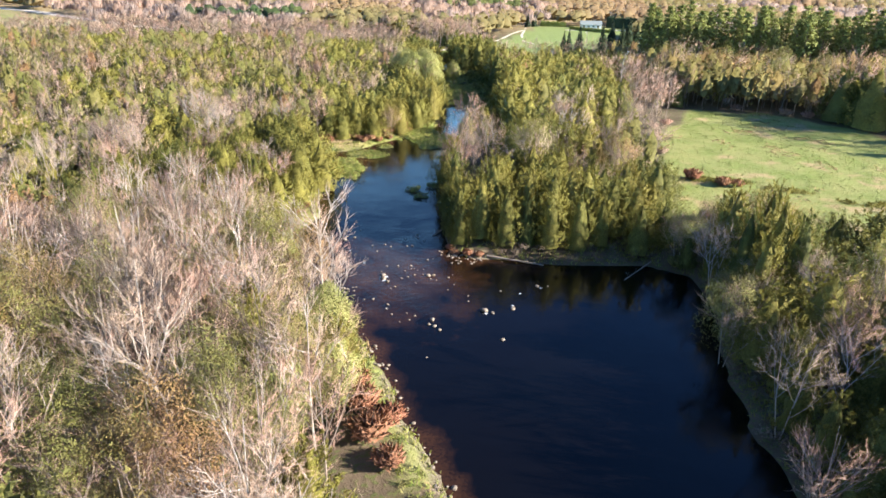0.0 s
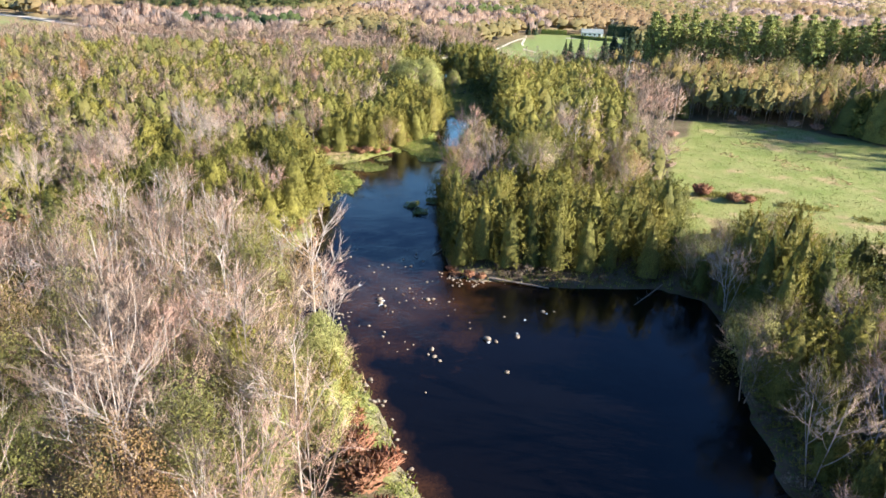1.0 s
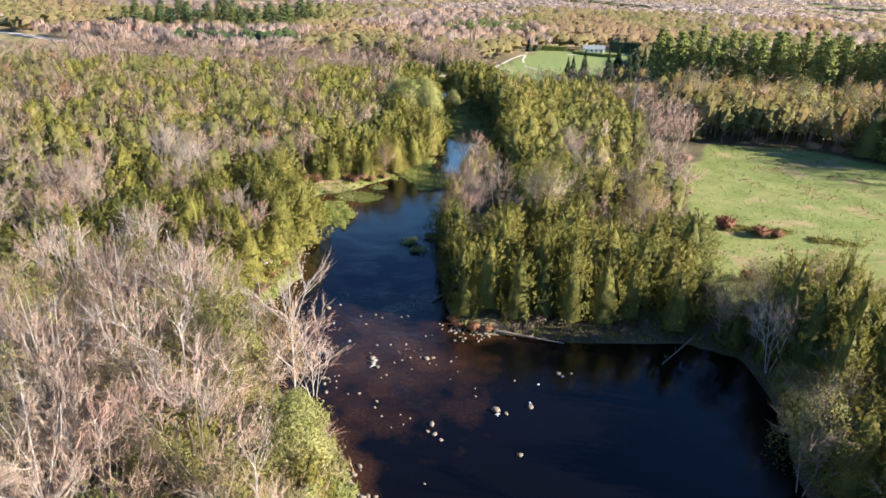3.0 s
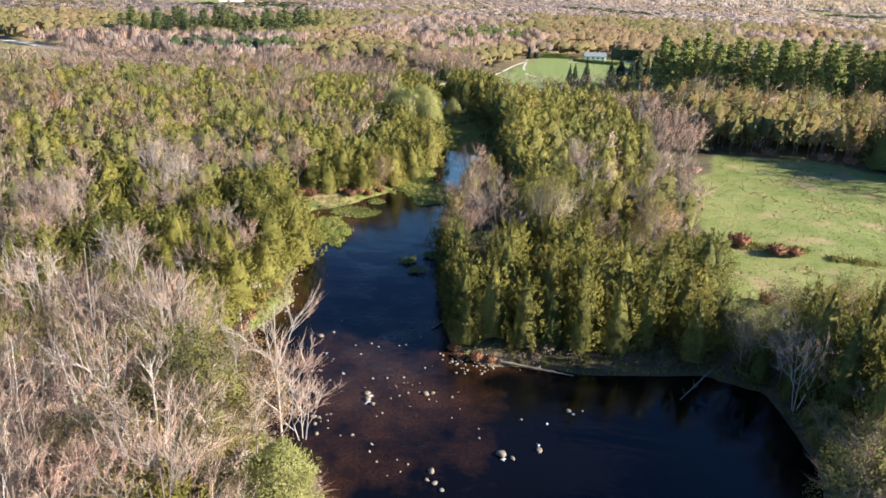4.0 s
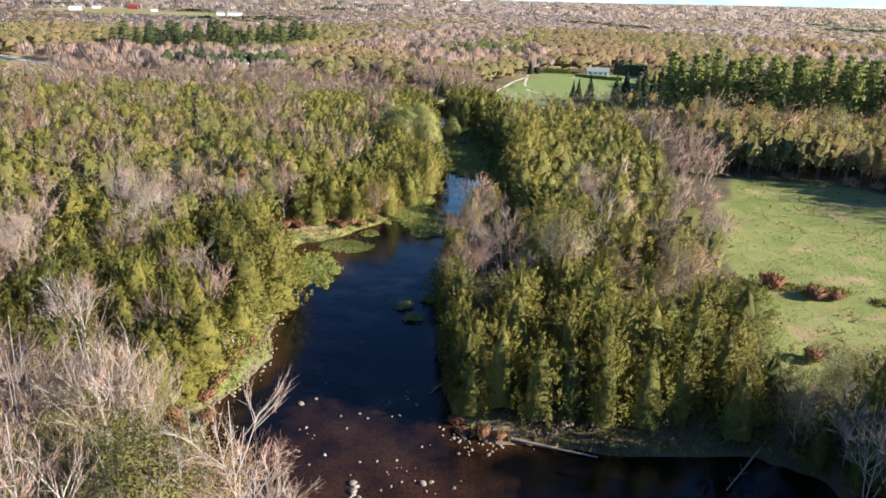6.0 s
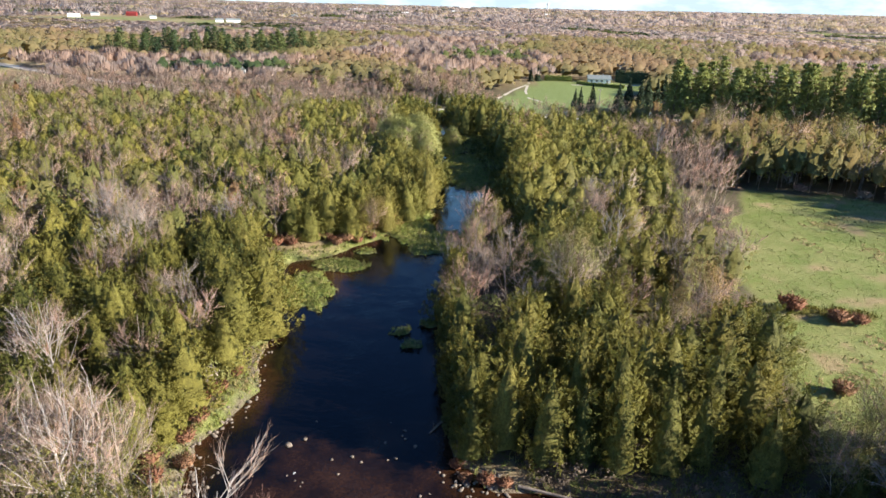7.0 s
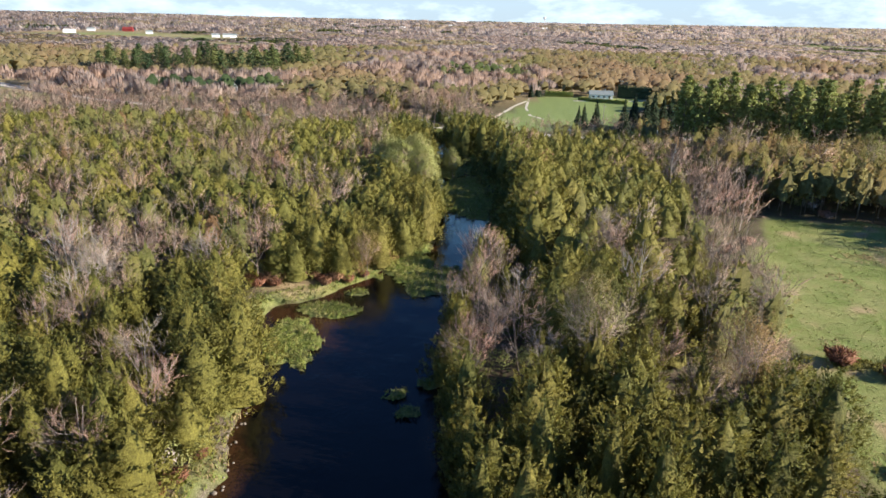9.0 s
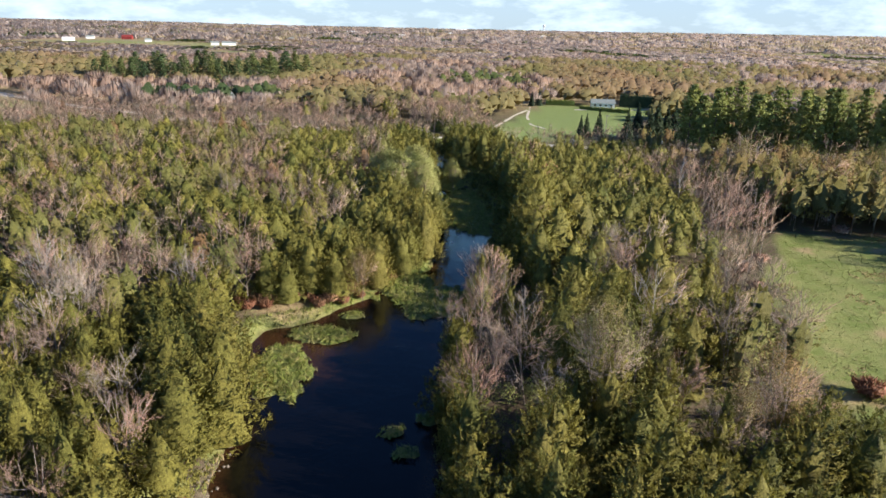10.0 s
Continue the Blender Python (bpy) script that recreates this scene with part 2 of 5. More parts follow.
def inside(poly, x, y):
    """How far each point lies inside a polygon (outside: minus), in metres."""
    x, y = np.asarray(x, float), np.asarray(y, float)
    odd, near = np.zeros(x.shape, bool), np.full(x.shape, 1e9)
    for (ax, ay), (bx, by) in zip(poly, poly[1:] + poly[:1]):
        if ay != by:
            odd ^= ((ay > y) != (by > y)) & (x < (bx - ax) * (y - ay) / (by - ay) + ax)
        t = np.clip(((x - ax) * (bx - ax) + (y - ay) * (by - ay)) / max((bx - ax) ** 2 + (by - ay) ** 2, 1e-9), 0, 1)
        near = np.minimum(near, np.hypot(x - ax - t * (bx - ax), y - ay - t * (by - ay)))
    return np.where(odd, near, -near)


RIVER = RIVER_LEFT + RIVER_RIGHT
ISLANDS = [(-24.0, 156.5, 4.4, 8.0, 0.2), (-19.5, 169.0, 5.2, 2.8, -0.15), (-7.0, 190.5, 4.6, 8.0, -0.35), (-1.0, 183.5, 5.2, 8.2, -0.5), (-15.8, 176.5, 2.0, 1.3, 0.0),
           (7.0, 250.0, 8.0, 22.0, 0.0), (2.0, 288.0, 5.0, 19.0, 0.05), (-4.2, 137.2, 1.5, 1.2, 0.3), (-6.8, 141.5, 1.5, 0.9, 0.4), (-2.0, 144.5, 1.4, 1.0, 0.0)]


def island_height(x, y):
    h = np.full(np.shape(x), -9.0)
    for cx, cy, a, b, turn in ISLANDS:
        dx, dy = x - cx, y - cy
        u, v = dx * math.cos(turn) + dy * math.sin(turn), -dx * math.sin(turn) + dy * math.cos(turn)
        r = np.hypot(u / a, v / b) + 0.55 * (value_noise(x, y, 2.6, 4) - 0.5) + 0.3 * (value_noise(x, y, 1.2, 9) - 0.5)
        h = np.maximum(h, np.clip((1 - r) * 1.6, -1.5, 0.38))
    return h


def water_depth(x, y):
    return inside(RIVER, x + 1.6 * (value_noise(x, y, 5, 21) - 0.5), y + 1.6 * (value_noise(x, y, 5, 22) - 0.5))


def ground_height(x, y):
    d = water_depth(x, y)
    bank = np.clip(-d / 3.2, 0, 1)
    land = 0.12 + 0.95 * bank * bank * (3 - 2 * bank) + 0.5 * (value_noise(x, y, 17, 2) - 0.5) * bank + 0.25 * (value_noise(x, y, 3.1, 3) - 0.5) * bank
    z = np.where(d > 0, -np.clip(d * 0.35, 0.0, 1.2) - 0.05, land)
    z = np.maximum(z, np.where(d > 0, island_height(x, y), -9))
    far = np.hypot(x, y)
    z = z + 22 * np.clip((far - 1500) / 3300, 0, 1) ** 1.5 + np.clip((far - 2500) / 2000, 0, 1) * (10 * (value_noise(x, y, 900, 5) - 0.4) + 13 * np.clip(-x / 2400, 0, 1))
    return z


def mesh_of(name, v, f, materials, slots=None, smooth=False, normals=None, **attributes):
    """A mesh of triangles or quads from arrays, with point attributes."""
    me = bpy.data.meshes.new(name)
    v, f = np.asarray(v, np.float32), np.asarray(f, np.int32)
    if normals is not None:  # turn each leaf's face to the side that its normals look to
        normals = np.asarray(normals, np.float32)
        face = np.cross(v[f[:, 1]] - v[f[:, 0]], v[f[:, 2]] - v[f[:, 0]])
        f = np.where(((face * normals[f].sum(1)).sum(1) < 0)[:, None], f[:, ::-1], f)
    me.vertices.add(len(v))
    me.vertices.foreach_set("co", v.ravel())
    k = f.shape[1]
    me.loops.add(f.size)
    me.loops.foreach_set("vertex_index", f.ravel())
    me.polygons.add(len(f))
    me.polygons.foreach_set("loop_start", np.arange(0, f.size, k, dtype=np.int32))
    for m in materials:
        me.materials.append(m)
    if slots is not None:
        me.polygons.foreach_set("material_index", np.asarray(slots, np.int32))
    me.polygons.foreach_set("use_smooth", np.full(len(f), smooth or normals is not None))
    for key, values in attributes.items():
        a = me.attributes.new(key, "FLOAT", "POINT")
        a.data.foreach_set("value", np.asarray(values, np.float32))
    me.update(calc_edges=True)
    if normals is not None:
        a = me.attributes.new("custom_normal", "FLOAT_VECTOR", "POINT")
        a.data.foreach_set("vector", np.asarray(normals, np.float32).ravel())
    return me


# ---- ground and water ----
def lines(lo, hi, step, out_lo, out_hi):
    """Grid lines: even in the middle, ever wider outside."""
    mid = np.arange(lo, hi + 0.01, step)
    grow = lambda room: np.cumsum(step * 1.22 ** np.arange(1, 60))
    up, down = grow(0), grow(0)
    up, down = up[up < out_hi - hi], down[down < lo - out_lo]
    return np.concatenate([out_lo + 0 * down[:1], (lo - down)[::-1], mid, hi + up, [out_hi]])


gx, gy = lines(-110, 130, 1.3, -4950, 4950), lines(20, 330, 1.3, -4950, 4950)
GX, GY = np.meshgrid(gx, gy)
X, Y = GX.ravel(), GY.ravel()
Z = ground_height(X, Y)
cols = len(gx)
quad = (np.arange(len(gy) - 1)[:, None] * cols + np.arange(cols - 1)[None, :]).ravel()
depth = water_depth(X, Y)
fieldness = np.clip(inside(FIELD, X + 5 * (value_noise(X, Y, 7, 31) - 0.5), Y + 5 * (value_noise(X, Y, 7, 32) - 0.5)) / 2 + 0.5, 0, 1)
for poly in FAR_FIELDS:
    fieldness = np.maximum(fieldness, np.clip(inside(poly, X, Y) / 6 + 0.5, 0, 1))
grassy = np.maximum(fieldness, np.clip(1.3 + depth / 4.0, 0, 1) * (depth < 0) * (X < 0) * (value_noise(X, Y, 6, 12) > 0.35))
grassy = np.maximum(grassy, (island_height(X, Y) > -0.1) & (depth > 0))
lawny = np.clip(inside(LAWN, X, Y) / 3 + 0.5, 0, 1)
straw_and_lift = np.clip((value_noise(X, Y, 5.5, 41) * 0.7 + value_noise(X, Y, 2, 42) * 0.3 - 0.66) * 9, 0, 0.85) * np.maximum(fieldness, (depth < 0) & (depth > -5) & ((X < 0) | ((Y < 108) & (X < 10))))
straw_and_lift = np.maximum(straw_and_lift, np.clip(1.4 - np.hypot((X + 28) / 6, (Y - 177) / 3), 0, 1))
straw_and_lift = np.maximum(straw_and_lift, np.clip(1.2 - np.hypot((X - 104) / 8, (Y - 205) / 3), 0, 0.8))
straw_and_lift = np.maximum(straw_and_lift, np.clip(1.5 - np.hypot((X - 4) / 4.5, (Y - 106.8) / 2.2), 0, 0.9))
# far floor paled with distance, to lighten the shaded gaps between crowns
far_gap_lift = np.clip((np.hypot(X, Y) - 440) / 120, 0, 0.85) * (1 - fieldness) * (1 - lawny)
straw_and_lift = np.maximum(straw_and_lift, far_gap_lift)
stony = np.clip(1.2 - np.abs(depth + 0.3) / 1.2, 0, 1) * (Y < 135) * (X < 9) * (value_noise(X, Y, 4, 13) > 0.3)
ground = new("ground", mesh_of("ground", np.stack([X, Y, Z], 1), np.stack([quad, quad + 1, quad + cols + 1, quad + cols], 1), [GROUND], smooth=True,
                               grass=grassy, lawn=lawny, straw=straw_and_lift, stony=stony))
tagged(ground, "leaf-strewn forest floor with green meadow and grassy banks", "ground", kind="structure")

wx, wy = np.arange(-70, 45.1, 2.0), np.arange(-150, 445.1, 2.0)
WX, WY = np.meshgrid(wx, wy)
X, Y = WX.ravel(), WY.ravel()
quad = (np.arange(len(wy) - 1)[:, None] * len(wx) + np.arange(len(wx) - 1)[None, :]).ravel()
d = water_depth(X, Y)
riffle = np.clip(1.25 - np.hypot((X + 8) / 21, (Y - 99) / 22), 0, 1)
shallow = np.clip(np.maximum(np.clip(0.8 - d / 5.0, 0, 1), riffle * 0.62) - 0.5 * np.clip((X - 8) / 12, 0, 1), 0, 1)
shallow = np.maximum(shallow, np.clip(1.3 - np.hypot((X + 24) / 9, (Y - 163) / 14), 0, 1))
rapid = np.maximum(riffle, np.clip(1.2 - np.hypot((X - 3) / 8, (Y - 225) / 22), 0, 1))
rapid = np.maximum(rapid, 0.2 * np.clip(1.3 - np.hypot((X + 10) / 18, (Y - 150) / 45), 0, 1))
water = new("water", mesh_of("water", np.stack([X, Y, 0 * X], 1), np.stack([quad, quad + 1, quad + len(wx) + 1, quad + len(wx)], 1), [WATER], smooth=True, shallow=shallow, rapid=rapid))
tagged(water, "dark calm river water with brown shallows and ripples", "river", kind="structure")

# ---- growing things ----
def unit(a):
    return a / np.maximum(np.linalg.norm(a, axis=-1, keepdims=True), 1e-9)


def sprays(r, at, toward, length, width, loose=0.5, face=None, keep=False):
    """Small pointed leaves: at each place a triangle that points roughly the given way, and faces roughly as it is told."""
    n = len(at)
    way = unit(np.asarray(toward) + loose * r.normal(size=(n, 3)))
    look_to = r.normal(size=(n, 3)) if face is None else unit(np.asarray(face) + 0.35 * r.normal(size=(n, 3)))
    side = unit(np.cross(way, look_to))
    if face is not None and not keep:
        way = np.cross(look_to, side)
    size = r.uniform(0.7, 1.3, (n, 1))
    w, l = side * width * size * 0.5, way * length * size
    v = np.stack([at - w - 0.3 * l, at + w - 0.3 * l, at + 0.7 * l], 1).reshape(-1, 3)
    return v, np.arange(3 * n).reshape(-1, 3)


def tube(p, q, r0, r1, sides=4):
    """A tapered stick from p to q."""
    p, q = np.asarray(p, float), np.asarray(q, float)
    d = unit(q - p)
    a = unit(np.cross(d, [0.31, 0.77, 0.55]))
    b = np.cross(d, a)
    t = np.arange(sides) * 2 * math.pi / sides
    ring = np.cos(t)[:, None] * a + np.sin(t)[:, None] * b
    v = np.concatenate([p + ring * r0, q + ring * r1])
    i = np.arange(sides)
    j = (i + 1) % sides
    return v, np.concatenate([np.stack([i, j, j + sides], 1), np.stack([i, j + sides, i + sides], 1)])


def blade(p, q, w):
    """A flat tapering stick from p to q, for thin branches."""
    side = unit(np.cross(q - p, [0.5, -0.86, 0.12])) * w * 0.5
    return np.stack([p - side, p + side, q + side * 0.55, q - side * 0.55]), np.array([[0, 1, 2], [0, 2, 3]])


def pile(bits):
    """Joins (vertices, triangles) pairs."""
    v, f, k = [], [], 0
    for a, b in bits:
        v.append(a)
        f.append(b + k)
        k += len(a)
    return np.concatenate(v), np.concatenate(f)


def cone(u):
    """The outline of a white cedar, from its skirt to its point."""
    return (1 - u) ** 0.7 * np.minimum(1, 0.8 + u / 0.5) * 1.12


def soft(data, mid, lift=0.5, seed=1, rough=0.3):
    """Normals that lean out of the crown, so that its many leaves take the light as one mass."""
    v = data[0]
    n = unit(np.stack([v[:, 0], v[:, 1], lift * (v[:, 2] - mid) + 0.95 * np.hypot(v[:, 0], v[:, 1])], 1))
    return unit(n + np.random.default_rng(seed).normal(size=v.shape) * rough)


def plumes(r, mid, out, per, radius, size, up=0.9, blunt=0.6, own=0.6):
    """Clumps of small leaves, one about each place: (vertices, triangles, normals)."""
    n = len(mid) * per
    c, o = np.repeat(mid, per, 0), np.repeat(out, per, 0)
    s = unit(r.normal(size=(n, 3)) * 0.85 + o * 0.8 + [0, 0, 0.35])
    at = c + s * radius * r.uniform(0.65, 1.1, (n, 1)) * [1, 1, 1.25]
    v, f = sprays(r, at, o * 0.4 + [0, 0, up], size, size * blunt, 0.45, s)
    return v, f, np.repeat(unit(own * s + (1.2 - own) * o + r.normal(size=(n, 3)) * 0.22), 3, 0)


def spire(r, h, wide, low, sides, rings):
    """The dark heart of a conical crown: (vertices, triangles, normals)."""
    u = low + (1 - low) * np.linspace(0, 1, rings)
    t = np.arange(sides) * 2 * math.pi / sides
    rad = cone(u)[:, None] * wide * r.uniform(0.78, 1.2, (rings, sides)) * (1 - 0.1 * (np.arange(rings) % 2))[:, None]
    rad[-1] = 0.02
    v = np.stack([rad * np.cos(t), rad * np.sin(t), u[:, None] * h + r.normal(size=rad.shape) * 0.02 * h], -1).reshape(-1, 3)
    i, j = np.meshgrid(np.arange(rings - 1), np.arange(sides), indexing="ij")
    a, b = (i * sides + j).ravel(), (i * sides + (j + 1) % sides).ravel()
    return v, np.concatenate([np.stack([a, b, b + sides], 1), np.stack([a, b + sides, a + sides], 1)]), unit(v * [1, 1, 0] / wide + [0, 0, 0.4] + r.normal(size=v.shape) * 0.15)


def cedar(seed, fine=True, h=12.0, wide=2.3, low=0.04):
    """A dense, pointed white cedar grown of rising, feathery plumes: (trunk, crown)."""
    r = np.random.default_rng(seed)
    n, sides, per, size = (104, 9, 25, 0.28) if fine else ((52, 8, 16, 0.42) if low < 0.2 else (30, 8, 5, 0.5))
    x = np.linspace(0, 1, n)
    u = low + (0.93 - low) * (0.6 * (1 - np.sqrt(1 - x)) + 0.4 * x)
    a = np.arange(n) * 2.4 + r.uniform(-0.5, 0.5, n)
    lean = 1 + 0.14 * np.sin(2 * a + r.uniform(0, 6)) + 0.14 * np.sin(3 * a + 9 * u + r.uniform(0, 6))
    rad = cone(u) * wide * lean * r.uniform(0.82, 1.1, n)
    out = np.stack([np.cos(a), np.sin(a), 0 * a], 1)
    root = out * (rad * 0.8)[:, None] + np.stack([0 * u, 0 * u, u * h], 1)
    axis = unit(out * 0.55 + [0, 0, 0.85] + r.normal(size=(n, 3)) * 0.14)
    length = h * (0.15 - 0.05 * u) * r.uniform(0.75, 1.25, n)
    fat = (0.1 * wide + 0.1 * rad) * r.uniform(0.8, 1.2, n)
    root[-1], axis[-1], length[-1] = (0, 0, h * 0.86), (0, 0, 1), h * 0.14
    core = spire(r, h * 0.9, wide * (0.66 if low < 0.2 else 0.95), low, sides, 7 if fine else 6)
    pick = np.repeat(np.arange(n), per)
    way = unit(out[pick] * 0.55 + r.normal(size=(len(pick), 3)) * 0.6)
    s = r.uniform(-0.1, 1.0, (len(pick), 1))
    at = root[pick] + axis[pick] * length[pick][:, None] * s + way * (fat[pick][:, None] * (1.1 - 0.85 * s))
    leaves = sprays(r, at, axis[pick] + way * 0.35, size * 1.35, size * 0.52, 0.3, way + r.normal(size=way.shape) * 0.25)
    v, f = pile([core[:2], leaves])
    turned = np.concatenate([core[2], np.repeat(unit(way * 0.32 + out[pick] * 0.85 + axis[pick] * 0.2), 3, 0)])
    return pile([tube((0, 0, -0.4), (0, 0, h * 0.3), 0.17, 0.12)]), (v, f, turned)


def round_crown(seed, n, per, wide, h, radius, size):
    """A broad-leaved crown of loose clumps with gaps: (vertices, triangles, normals)."""
    r = np.random.default_rng(seed)
    way = unit(r.normal(size=(n, 3)) + [0, 0, 0.25])
    mid = way * r.uniform(0.45, 1.0, (n, 1)) ** 0.6 * np.array([wide, wide, h * 0.36]) * (1 + 0.22 * np.sin(3 * way[:, :1] + seed) + 0.22 * np.sin(6 * way[:, 1:2] + 4 * way[:, 2:] + 2 * seed)) + [0, 0, h * 0.62]
    return plumes(r, mid, unit(way + [0, 0, 0.3]), per, radius, size, 0.5, 0.75, 0.35)


def bare(seed, fine=True, h=15.0, spread=0.5, stems=1):
    """A leafless broad tree whose limbs rise and fan out like a vase: (trunk and limbs, twigs)."""
    r = np.random.default_rng(seed)
    wide = h * (0.12 + 0.26 * spread)
    wood, at, to = [], [], []
    thick = 0.0085 * h / stems ** 0.3

    def bend(p, q, sag, steps, r0, r1, sides):
        """A limb that leaves level and turns upward."""
        s = np.linspace(0, 1, steps + 1)[:, None]
        mid = p + (q - p) * [0.62, 0.62, 0.42] + r.normal(size=3) * sag
        pts = (1 - s) ** 2 * p + 2 * s * (1 - s) * mid + s ** 2 * q
        rad = r0 + (r1 - r0) * s[:, 0] ** 0.8
        for i in range(steps):
            wood.append(tube(pts[i], pts[i + 1], rad[i], rad[i + 1], sides) if sides else blade(pts[i], pts[i + 1], rad[i] * 2))
        return pts

    for k in range(stems):
        turn = r.uniform(0, 6.28) + k * 6.28 / stems
        out = np.array([math.cos(turn), math.sin(turn), 0])
        root = out * 0.22 * (stems > 1) + [0, 0, -0.4]
        tip = out * wide * (0.1 if stems == 1 else 0.5) * r.uniform(0.6, 1.2) + [0, 0, h * r.uniform(0.88, 1.0)]
        trunk = bend(root, tip, 0.02 * h, 5 if fine else 3, thick, 0.02, 6 if fine else 3)
        limbs = (8 if stems == 1 else 5) if fine else 6
        for j in range(limbs):
            u = 0.24 + 0.5 * (j + r.uniform(0, 0.8)) / limbs
            start = trunk[0] + (trunk[-1] - trunk[0]) * u
            i = int(u * (len(trunk) - 1))
            start = trunk[i] + (trunk[i + 1] - trunk[i]) * (u * (len(trunk) - 1) - i)
            a = j * 2.4 + r.uniform(-0.5, 0.5) + turn
            rho = math.sqrt(r.uniform(0.25, 1.0))
            end = np.array([math.cos(a) * wide * rho, math.sin(a) * wide * rho, h * (0.58 + 0.4 * math.sqrt(1.02 - rho * rho) - 0.1 * r.uniform())]) + trunk[-1] * [0.5, 0.5, 0] * (stems > 1)
            end[2] = max(end[2], start[2] + 0.15 * h)
            limb = bend(start, end, 0.018 * h, 4 if fine else 2, thick * (0.62 - 0.3 * u), 0.018 if fine else 0.035, 4 if fine else 0)
            for m in range(7 if fine else 3):
                v = r.uniform(0.25, 0.95) * (len(limb) - 1.001)
                i = int(v)
                p = limb[i] + (limb[i + 1] - limb[i]) * (v - i)
                d = unit(limb[i + 1] - limb[i])
                side = unit(np.cross(d, r.normal(size=3)))
                d = unit(d * 0.75 + side * 0.62 + [0, 0, 0.3])
                q = p + d * h * r.uniform(0.09, 0.17)
                wood.append(blade(p, q, 0.042 if fine else 0.065))
                for _ in range(4 if fine else 5):
                    e = p + (q - p) * r.uniform(0.35, 1.0)
                    g = unit(d + r.normal(size=3) * 0.4 + [0, 0, 0.25])
                    f = e + g * h * r.uniform(0.05, 0.085)
                    if fine:
                        wood.append(blade(e, f, 0.024))
                    at += [e, (e + f) / 2, f] if fine else [e, f]
                    to += [g, g, g] if fine else [g, g]
    at, to = np.array(at), np.array(to)
    k = 2 if fine else 1
    at, to = np.repeat(at, k, 0), np.repeat(to, k, 0)
    round_ = unit(at * [1, 1, 0.5] - [0, 0, h * 0.2])
    twig = sprays(r, at + to * 0.2, to + [0, 0, 0.15], 1.0 if fine else 1.5, 0.026 if fine else 0.06, 0.32, round_, True)
    return pile(wood), twig


def pine(seed, h=27.0, wide=5.4):
    """A tall white pine with a bare lower trunk and level, ragged tiers with gaps between."""
    r = np.random.default_rng(seed)
    wood = [tube((0, 0, -0.5), (0, 0, h * 0.5), 0.36, 0.24, 6), tube((0, 0, h * 0.5), (0, 0, h * 0.97), 0.24, 0.03, 5)]
    at, out = [], []
    tiers = 13
    for i in range(tiers):
        u = 0.24 + 0.74 * i / (tiers - 1)
        arms = 5 if i < tiers - 3 else 4
        for j in range(arms):
            a = i * 1.1 + j * 6.28 / arms + r.uniform(-0.4, 0.4)
            reach = wide * (1.04 - max(u - 0.35, 0) / 0.68) ** 0.75 * r.uniform(0.5, 1.12) * (0.65 + 0.35 * min(1, u / 0.45))
            base = np.array([0, 0, u * h + r.uniform(-0.5, 0.5)])
            tip = base + [math.cos(a) * reach, math.sin(a) * reach, 0.3 * reach]
            wood.append(tube(base, tip, 0.06, 0.02, 3))
            m = 10
            k = r.uniform(0.3, 1.05, m)[:, None]
            at.append(base + (tip - base) * k + r.normal(size=(m, 3)) * np.array([0.5, 0.5, 0.16]))
            out.append(np.tile(unit(np.array([math.cos(a), math.sin(a), 1.1])), (m, 1)))
    at, out = np.concatenate(at), np.concatenate(out)
    return pile(wood), plumes(r, at, out, 3, 0.5, 0.8, 0.25, 0.8)


def spruce(seed, h=13.0, wide=3.7):
    """A dark spruce: a narrow cone of drooping tiers."""
    r = np.random.default_rng(seed)
    at, to = [], []
    for i in range(24):
        u = 0.04 + 0.95 * i / 23
        n = max(5, int(60 * (1 - u)))
        a = r.uniform(0, 2 * math.pi, n)
        reach = wide * (1 - u) * r.uniform(0.45, 1.05, n)
        at.append(np.stack([np.cos(a) * reach, np.sin(a) * reach, u * h - 0.25 * reach + r.normal(size=n) * 0.1], 1))
        to.append(np.stack([np.cos(a), np.sin(a), np.full(n, -0.35)], 1))
    return pile([tube((0, 0, -0.4), (0, 0, h * 0.95), 0.2, 0.02, 5)]), sprays(r, np.concatenate(at), np.concatenate(to), 0.95, 0.7, 0.35, unit(np.concatenate(to) + [0, 0, 1.1]))


def tuft(seed, n, wide, tall, size):
    """A loose crown of leaf clumps on a thin stem."""
    r = np.random.default_rng(seed)
    way = unit(r.normal(size=(n, 3)) * [1, 1, 0.8] + [0, 0, 0.35])
    at = way * r.uniform(0.65, 1.0, (n, 1)) * np.array([wide, wide, tall * 0.42]) + [0, 0, tall * 0.62]
    return sprays(r, at, [0, 0, 0.6], size, size * 0.75, 0.8, way)


